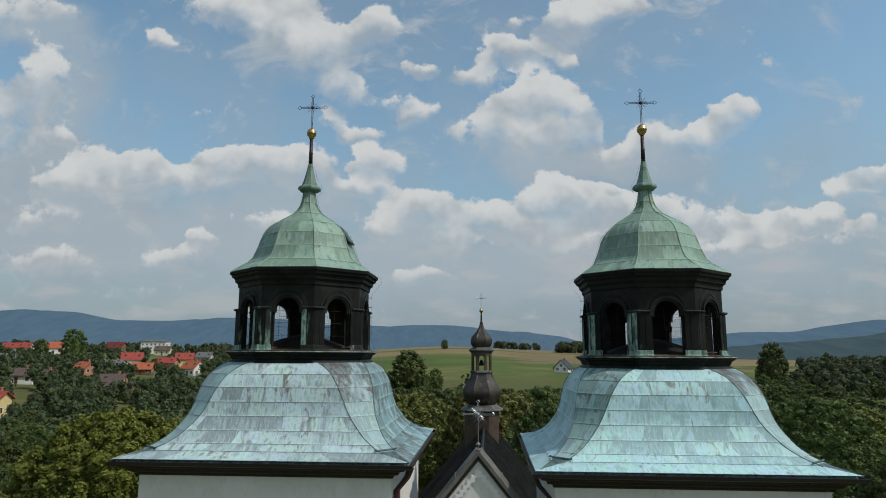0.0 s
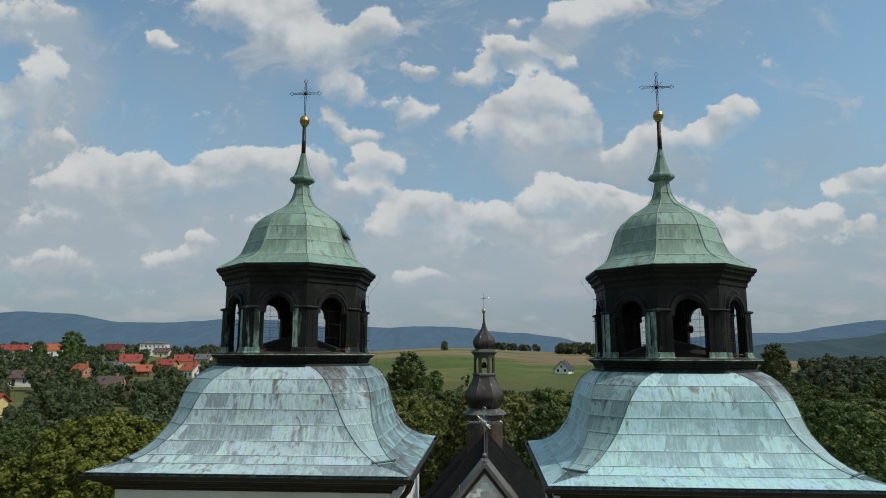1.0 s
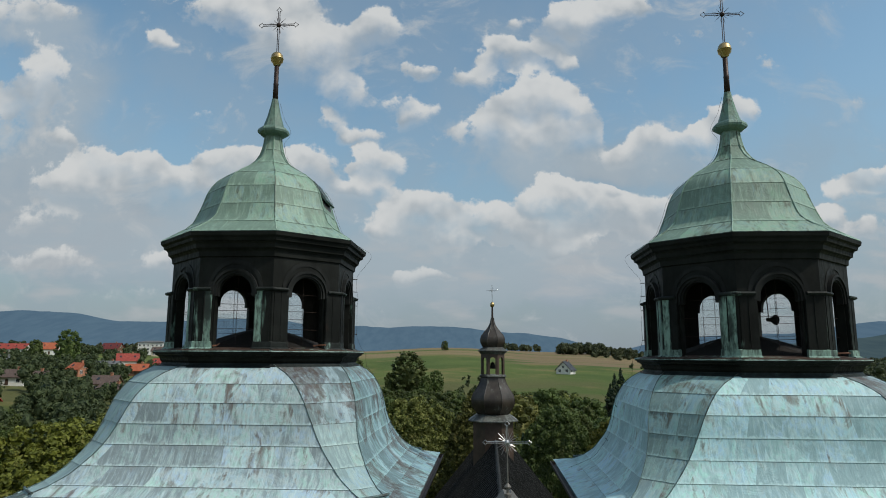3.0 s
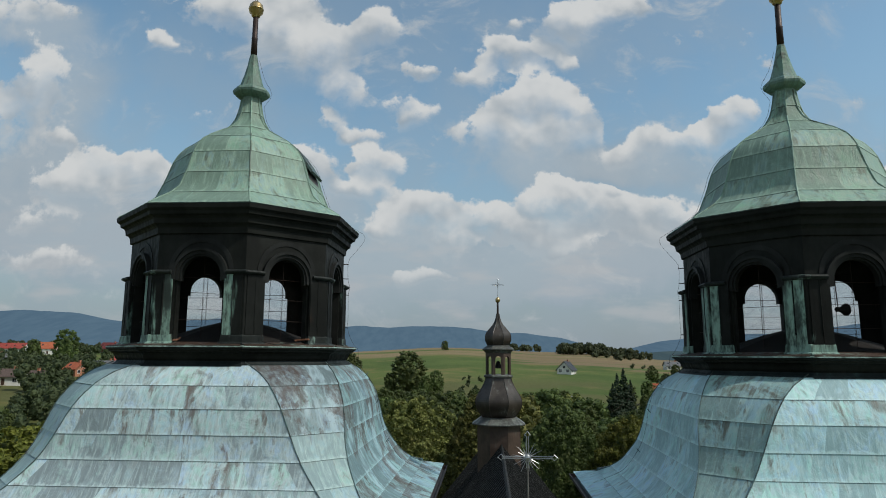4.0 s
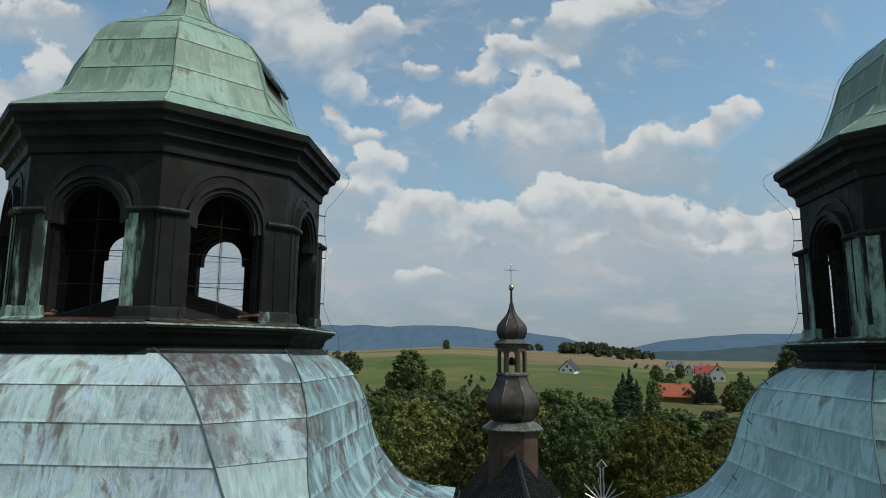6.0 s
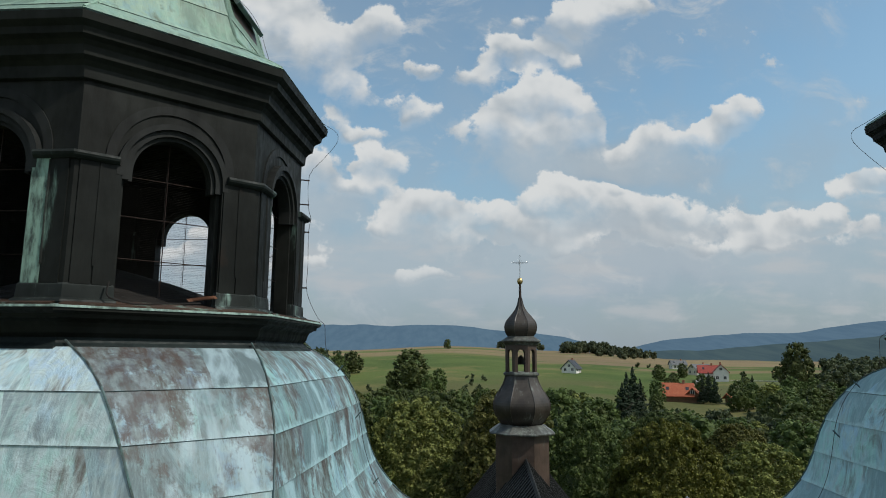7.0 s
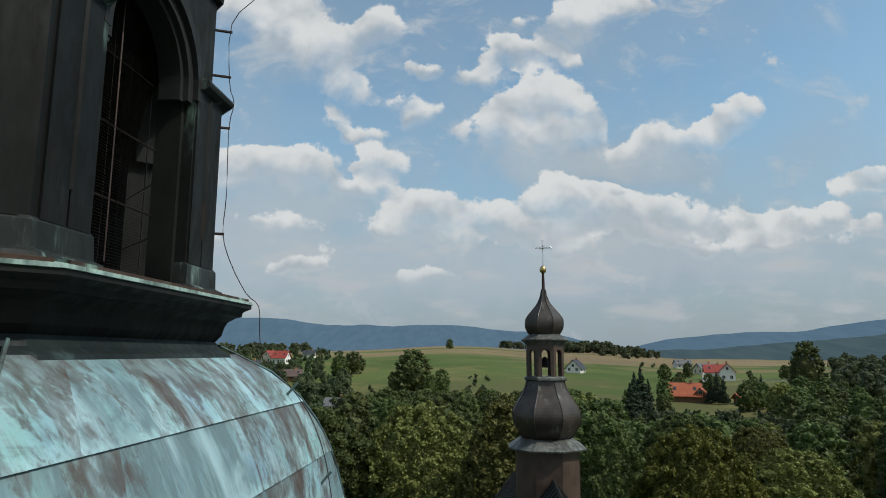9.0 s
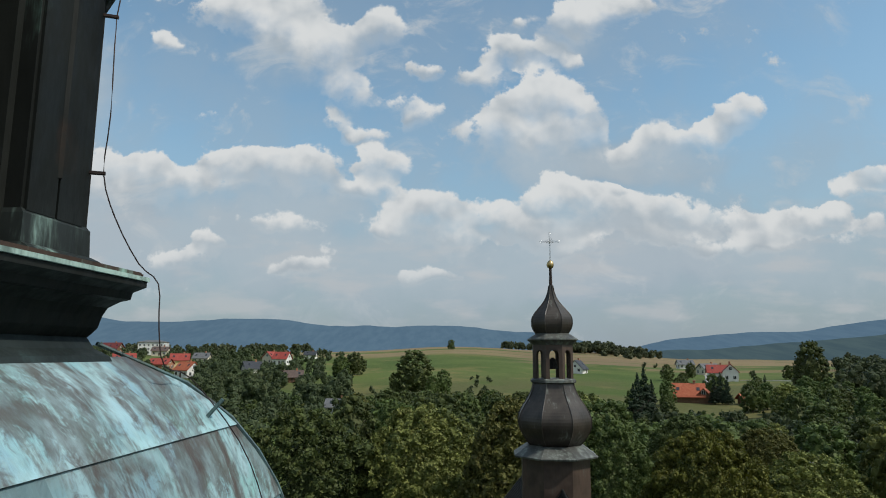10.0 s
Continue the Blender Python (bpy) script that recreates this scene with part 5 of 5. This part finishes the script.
def lobes(rng, base, top, radius, n):
    """A filled crown: one inner mass and leafy clumps spread over its domed outline."""
    mid, half = (base + top) / 2, (top - base) / 2
    cs, rs = [(0, 0, mid)], [(radius * .80, radius * .80, half * .84)]
    clump = min(.34, 1.45 / math.sqrt(n))
    ph = rng.random(4) * 6.28
    for i in range(n):
        up = 1 - 1.75 * (i + .5) / n
        a = i * 2.39996 + rng.random() * .5
        flat = math.sqrt(max(0, 1 - abs(up) ** 2.3))
        bulge = 1 + .06 * math.sin(2 * a + ph[0] + 2 * up) + .05 * math.sin(5 * a + ph[1] + 5 * up) + .06 * math.sin(9 * up + ph[2] + 3 * a)
        q = radius * flat * bulge * (.80 + .13 * rng.random())
        r = radius * clump * (.65 + .75 * rng.random())
        cs.append((q * math.cos(a), q * math.sin(a), mid + half * up * .92 * (1 + .04 * math.sin(4 * a + ph[3]))))
        rs.append((r, r, r * (.75 + .3 * rng.random())))
    return cs, rs


ICO = None


def core_blobs(centres, radii, k):
    global ICO
    if ICO is None:
        bm = bmesh.new()
        bmesh.ops.create_icosphere(bm, subdivisions=1, radius=1)
        bm.verts.ensure_lookup_table()
        ICO = (np.array([v.co[:] for v in bm.verts]), [[v.index for v in f.verts] for f in bm.faces])
        bm.free()
    vs, fs, off = [], [], 0
    for c, r in zip(centres, radii):
        vs.append(ICO[0] * (np.array(r) * k) + np.array(c))
        fs += [[i + off for i in f] for f in ICO[1]]
        off += len(ICO[0])
    return np.concatenate(vs), fs


def crown_mesh(name, seed, base, top, radius, n_lobes, n, size, mat):
    rng = np.random.default_rng(seed)
    cs, rs = lobes(rng, base, top, radius, n_lobes)
    quads = leaf_cloud(rng, cs, rs, n, size)
    cv, cf = core_blobs(cs, rs, .80)
    faces = [(4 * i, 4 * i + 1, 4 * i + 2, 4 * i + 3) for i in range(n)] + [[v + 4 * n for v in f] for f in cf]
    me = bpy.data.meshes.new(name)
    me.from_pydata(np.concatenate([quads, cv]).tolist(), [], faces)
    me.materials.append(mat)
    return me


def conifer_mesh(name, seed, top, radius, n, size, mat):
    rng = np.random.default_rng(seed)
    cs, rs = [], []
    for i in range(16):
        f = i / 15
        z = top * (.10 + .88 * f)
        env = radius * (1 - f) + .25
        for k in range(max(2, int(6 * (1 - f)))):
            a = rng.random() * 6.28
            cs.append((env * .5 * math.cos(a), env * .5 * math.sin(a), z)), rs.append((env * .62, env * .62, top * .045))
    quads = leaf_cloud(rng, cs, rs, n, size)
    cv, cf = core_blobs(cs, rs, .7)
    faces = [(4 * i, 4 * i + 1, 4 * i + 2, 4 * i + 3) for i in range(n)] + [[v + 4 * n for v in f] for f in cf]
    me = bpy.data.meshes.new(name)
    me.from_pydata(np.concatenate([quads, cv]).tolist(), [], faces)
    me.materials.append(mat)
    return me


def trunk_mesh(seed, top, r, limbs=6):
    rng = random.Random(seed)
    bm = bmesh.new()
    tube(bm, [(0, 0, -1.0), (0, 0, .4), (rng.uniform(-.2, .2), rng.uniform(-.2, .2), top * .35), (rng.uniform(-.3, .3), rng.uniform(-.3, .3), top * .7)], [r * 1.5, r, r * .75, r * .25], 8)
    for i in range(limbs):
        a, z = i * 2.4 + rng.random(), top * (.22 + .35 * i / limbs)
        ln = top * .25
        tube(bm, [(0, 0, z), (math.cos(a) * ln * .5, math.sin(a) * ln * .5, z + ln * .45), (math.cos(a) * ln, math.sin(a) * ln, z + ln)], [r * .4, r * .25, r * .08], 5)
    me = bpy.data.meshes.new("trunk")
    bm.to_mesh(me)
    bm.free()
    me.materials.append(M_BARK)
    return me


def tree_kind(label, crown, trunk):
    t = new("tree")
    tagged(t, label, "tree")
    for nm, me in (("trunk", trunk), ("crown", crown)):
        o = new(nm, me)
        o.parent = t
    return t


def plant(kind, x, y, height, built, turn, wide=1.0, used=[]):
    """Stand a tree of this kind at a place, scaled to its height."""
    s = height / built
    m = Matrix.Translation((x, y, ground_z(x, y) - .1)) @ Matrix.Rotation(turn, 4, "Z") @ Matrix.Diagonal((s * wide, s * wide, s, 1))
    if kind not in used:
        used.append(kind)
        kind.matrix_world = m
        return kind
    made = copy_thing(kind, pose(0, 0, 0))
    made.matrix_basis = m
    return made


T20 = trunk_mesh(1, 20, .42)
T12 = trunk_mesh(2, 12, .26, 4)
LIME = [tree_kind("tall lime tree with dense olive green crown", crown_mesh("lime_crown", s, 2, 20, r, 640, 60000, .095, M_LIME), T20) for s, r in ((11, 4.6), (12, 3.2))]
CHEST = [tree_kind("broad chestnut tree with yellowish green leaves", crown_mesh("chestnut_crown", 21, 2, 20, 5.0, 700, 86000, .085, M_CHESTNUT), T20)]
DEEP = [tree_kind("tall broadleaf tree with deep green crown", crown_mesh("green_crown", s, 1.5, 20, 5.0, 420, 40000, .105, M_LEAF), T20) for s in (31, 32)]
MIDS = [tree_kind("leafy green tree with rounded crown", crown_mesh("tree_crown", s, -1.8, 12, 4.2, 50, 2000, .26, m), T12) for s, m in ((41, M_LEAF), (42, M_LEAF), (43, M_LEAF), (44, M_LIME))]
FIRS = [tree_kind("dark green pointed conifer tree", conifer_mesh("conifer_crown", 51, 14, 2.6, 2000, .30, M_FIR), T12)]

# the large trees of the churchyard
plant(CHEST[0], -15.6, 32.5, 21.2, 20, .4, 1.15)
plant(LIME[0], -2.6, 58, 21.2, 20, 1.0, 1.01)
plant(LIME[1], 2.3, 52, 21.9, 20, 2.2, 1)
plant(DEEP[0], -9.4, 57, 20.9, 20, .2, 1.02)
plant(DEEP[1], -17.5, 60, 19.0, 20, 3.0, 1.08)
plant(CHEST[0], 13.0, 54, 20.1, 20, 2.6, 0.87)
plant(DEEP[0], 9.0, 60, 20.2, 20, 4.1, 0.86)
plant(LIME[0], 19.5, 56, 18.4, 20, 5.0, 1.16)
plant(DEEP[1], 27.5, 50, 19.7, 20, 1.3, 1.2)
plant(DEEP[0], 27.0, 38, 17.8, 20, 2.9, 1.08)
plant(LIME[0], 33.5, 58, 18.6, 20, .7, 1.37)
plant(DEEP[1], -27, 44, 16.5, 20, 5.2, 1.2)
plant(DEEP[0], -33, 52, 15.0, 20, 1.9, 1.08)
plant(DEEP[0], -42, 62, 15.5, 20, .8, 1.2)
plant(DEEP[1], -36, 70, 14.5, 20, 2.5, 1.08)
plant(DEEP[0], -26, 74, 15.5, 20, 4.5, 1.08)
plant(DEEP[1], -47, 76, 14, 20, 3.1, 1.2)
plant(DEEP[1], 38, 70, 16.5, 20, .6, 1.2)
plant(DEEP[0], 46, 82, 16, 20, 2.2, 1.2)
plant(LIME[0], 30, 84, 15.5, 20, 1.2, 1.23)
plant(DEEP[1], 17, 98, 15, 20, 4.2, 1.08)
plant(DEEP[0], 52, 66, 16.5, 20, 5.5, 1.2)
plant(DEEP[1], -6.5, 95, 17.5, 20, 2.0, 0.96)
plant(DEEP[0], 21, 80, 17.6, 20, 3.4, 1.08)

# single trees standing in the fields
for u, dist, h, kind, wide in ((-.562, 330, 17, 1, 1.0), (-.610, 340, 11, 2, 1.0), (-.055, 240, 15, 0, 1.25), (-.082, 238, 9, 1, .7), (-.015, 236, 8, 2, 1.0), (-.03, 232, 7, 1, 1.0), (.488, 214, 16, 0, .85), (.24, 192, 6, 2, .9), (.262, 196, 6, 1, .85),
                               (.285, 190, 5, 0, .9), (-.002, 620, 9, 1, 1.1), (-.16, 330, 10, 2, 1.2), (-.14, 345, 11, 0, 1.3), (.31, 250, 5, 1, 1.0), (.318, 262, 6, 2, 1.0), (-.095, 205, 6, 1, 1.0), (-.115, 200, 7, 0, 1.0)):
    plant(MIDS[kind], u * dist, dist, h, 12, dist * .37, wide)
    PLACES.append((u * dist, dist, 4))

for u, dist, h, kind, wide in ((.262, 205, 6, 0, 1.0), (.29, 205, 7, 1, 1.0), (.356, 236, 7, 2, 1.0), (.368, 240, 6, 0, 1.0), (.30, 168, 4, 1, 1.3), (.285, 172, 6, 0, .9), (.40, 190, 8, 2, 1.0), (.42, 192, 7, 1, 1.0),
                               (.30, 300, 7, 2, 1.1), (.335, 330, 7, 0, 1.0), (.42, 260, 4, 2, 1.3), (.47, 300, 6, 1, 1.2)):
    plant(MIDS[kind], u * dist, dist, h, 12, dist * .61, wide)
    PLACES.append((u * dist, dist, 3))
for u, dist, h in ((.354, 210, 8), (.363, 214, 9), (.371, 208, 8), (.243, 165, 13), (.252, 168, 14), (.41, 215, 7), (.425, 220, 7), (.236, 162, 11), (.262, 170, 11)):
    plant(FIRS[0], u * dist, dist, h, 14, dist, 1.1)


def track(points, width, name, label):
    """A pale road laid over the land, following its rise and fall."""
    keys = [[(i, p[q]) for i, p in enumerate(points)] for q in range(2)]
    line = [Vector((curve(keys[0], i / 12), curve(keys[1], i / 12))) for i in range(12 * (len(points) - 1) + 1)]
    verts, faces = [], []
    for i, p in enumerate(line):
        d = (line[min(i + 1, len(line) - 1)] - line[max(i - 1, 0)]).normalized()
        s = Vector((-d.y, d.x)) * width / 2
        for q in (p + s, p - s):
            z = ground_z(q.x, q.y) + .15
            verts += [(q.x, q.y, z), (q.x, q.y, z - 1.2)]
    for i in range(len(line) - 1):
        a = 4 * i
        faces += [(a, a + 2, a + 6, a + 4), (a + 1, a, a + 4, a + 5), (a + 2, a + 3, a + 7, a + 6)]
    tagged(link_mesh(name, verts, faces, M_TARMAC, None, label), category="road", kind="structure")


track([(76, 228), (83, 242), (91, 262), (103, 290), (121, 335), (138, 385)], 3.6, "road_lane", "pale winding lane between the houses")
track([(120, 300), (129, 292), (136, 279), (141, 264)], 1.8, "road_path", "narrow pale track through the meadow")
track([(-30, 205), (-10, 210), (15, 214), (40, 222)], 2.5, "road_farm", "pale farm track below the meadow")
lamp = new("street_lamp")
lamp.matrix_world = pose(41, 98, ground_z(41, 98))
tagged(lamp, "slim pale metal street lamp among the trees", "street lamp")
bm = bmesh.new()
tube(bm, [(0, 0, -.5), (0, 0, 7.2), (0, -.25, 7.6), (0, -1.0, 7.75)], [.09, .06, .05, .04], 8)
part("lamp_post", bm, M_STEEL, lamp)
bm = bmesh.new()
box(bm, -.12, .12, -1.6, -.95, 7.70, 7.80)
part("lamp_head", bm, M_TRIM, lamp)
SIGHT.append((math.atan2(41, 98), math.hypot(41, 98), 4))

rng = random.Random(7)


def hides_house(x, y, reach=60):
    a, r = math.atan2(x, y), math.hypot(x, y)
    return any(abs(a - ha) * hr < hw and 0 < hr - r < reach for ha, hr, hw in SIGHT)



def top_limit(az, r):
    """How high crowns reach over this part of the land."""
    if az < -9:
        dep = max(.008, .115 - .00040 * (r - 70))
    elif az < 12:
        dep = .055
    elif az < 25:
        dep = .088
    else:
        dep = max(.026 if az < 28.5 else .004, .085 - .00042 * (r - 70))
    return 24 - r * dep


planted = 0
for _ in range(2600):
    az, r = rng.uniform(-39, 40), 84 + 128 * rng.random() ** 1.1
    if 30 < az < 36 and 160 < r < 190 or -9 < az < 25 and r > (195 if az < 12 else 165):
        continue
    x, y = r * math.sin(radians(az)), 10 + r * math.cos(radians(az))
    if any((x - a) ** 2 + (y - c) ** 2 < (q * .6 if y > c else q + 4) ** 2 for a, c, q in PLACES):
        continue
    if hides_house(x, y, 70) and rng.random() < .9:
        continue
    g = ground_z(x, y)
    h = min(rng.uniform(8, 16), top_limit(az, r) - g + rng.uniform(-2, 1))
    if h < 4:
        continue
    PLACES.append((x, y, 4.2))
    if rng.random() < .10 and h > 7:
        plant(FIRS[0], x, y, h, 14, rng.random() * 6, rng.uniform(.9, 1.2))
    else:
        plant(MIDS[rng.choice((0, 1, 2, 0, 1, 2, 3))], x, y, h, 12, rng.random() * 6, rng.uniform(.9, 1.3))
    planted += 1
    if planted > 235:
        break


def far_wood(name, label, spots, size, mat, leaves=26):
    """Many distant trees in one piece: small leafy clumps."""
    g = np.random.default_rng(3)
    cs, rs = [], []
    for x, y, h in spots:
        z = ground_z(x, y)
        for k in range(4):
            cs.append((x + g.normal() * h * .16, y + g.normal() * h * .16, z + h * (.30 + .16 * k)))
            q = h * (.30 - .04 * k) * (.8 + .4 * g.random())
            rs.append((q, q, q * 1.05))
    n = len(cs) * leaves
    quads = leaf_cloud(g, cs, rs, n, size)
    cv, cf = core_blobs(cs, rs, .86)
    faces = [(4 * i, 4 * i + 1, 4 * i + 2, 4 * i + 3) for i in range(n)] + [[v + 4 * n for v in f] for f in cf]
    me = bpy.data.meshes.new(name)
    me.from_pydata(np.concatenate([quads, cv]).tolist(), [], faces)
    me.materials.append(mat)
    tagged(new(name, me), label, "woodland", kind="stuff")


spots = [(.205 * 700 + rng.uniform(-26, 26), 700 + rng.uniform(-12, 12), rng.uniform(9, 14)) for _ in range(40)]
spots += [(.105 * 820 + rng.uniform(-26, 26), 820 + rng.uniform(-8, 8), rng.uniform(7, 10)) for _ in range(26)]
far_wood("copse", "dark copse of trees on the field crest", spots, 1.0, M_HAZYLEAF)
spots = []
for _ in range(16000):
    az, r = rng.uniform(-44, -8.5), 105 + 500 * rng.random() ** 1.25
    x, y = r * math.sin(radians(az)), 10 + r * math.cos(radians(az))
    if az > -13 and r > 250 and rng.random() < .75:
        continue
    if any((x - a) ** 2 + (y - c) ** 2 < q * q for a, c, q in PLACES) or hides_house(x, y, 70) and rng.random() < .95:
        continue
    g = ground_z(x, y)
    h = min(rng.uniform(6, 13), max(top_limit(az, r) - g, rng.uniform(4, 9) - (2.5 if r > 330 else 0)))
    if h > 3:
        spots.append((x, y, h))
        PLACES.append((x, y, 3.2))
    if len(spots) > 1100:
        break
far_wood("village_trees", "garden trees and hedges packed between the village houses", spots, .40, M_FARLEAF, 46)
spots = []
for _ in range(3000):
    az, r = rng.uniform(14, 44), 190 + 260 * rng.random()
    x, y = r * math.sin(radians(az)), 10 + r * math.cos(radians(az))
    if az < 26 and rng.random() < .92 or az < 31 and r > 260 and rng.random() < .9:
        continue
    if any((x - a) ** 2 + (y - c) ** 2 < (q * .55 if y > c else q + 3) ** 2 for a, c, q in PLACES):
        continue
    if hides_house(x, y, 60) or 30 < az < 36 and r < 195:
        continue
    h = min(rng.uniform(6, 12), top_limit(az, r) - ground_z(x, y) + rng.uniform(-1, 1.5))
    if az < 28:
        h = rng.uniform(2, 4.5)
    if h > 2:
        spots.append((x, y, h))
        PLACES.append((x, y, 4))
    if len(spots) > 420:
        break
for _ in range(70):
    az, r = rng.uniform(-10, 3), rng.uniform(205, 330)
    if r < 225 + 12 * (az + 3) ** 2 / 5:
        spots.append((r * math.sin(radians(az)), 10 + r * math.cos(radians(az)), rng.uniform(1.2, 4)))
for _ in range(900):
    az, r = rng.uniform(11, 30), rng.uniform(112, 205)
    x, y = r * math.sin(radians(az)), 10 + r * math.cos(radians(az))
    if any((x - a) ** 2 + (y - c) ** 2 < q * q for a, c, q in PLACES) or hides_house(x, y, 60):
        continue
    h = min(rng.uniform(3.5, 7.5), 24 - r * .074 - ground_z(x, y))
    if h < 1.6:
        continue
    spots.append((x, y, h))
    PLACES.append((x, y, 3.4))
    if len(spots) > 640:
        break
far_wood("hillside_wood", "mixed green woodland on the valley slope", spots, .42, M_FARLEAF, 46)
spots = []
for _ in range(90):
    az, r = rng.choice((rng.uniform(12.5, 17), rng.uniform(30, 44))), rng.uniform(560, 900)
    if az < 26 and r < 560:
        continue
    spots.append((r * math.sin(radians(az)), 10 + r * math.cos(radians(az)), rng.uniform(6, 11)))
for _ in range(200):
    az, r = rng.uniform(-44, -12), rng.uniform(610, 900)
    spots.append((r * math.sin(radians(az)), 10 + r * math.cos(radians(az)), rng.uniform(6, 10)))
far_wood("far_wood", "distant belts of woodland round the fields", spots, 1.2, M_HAZYLEAF)
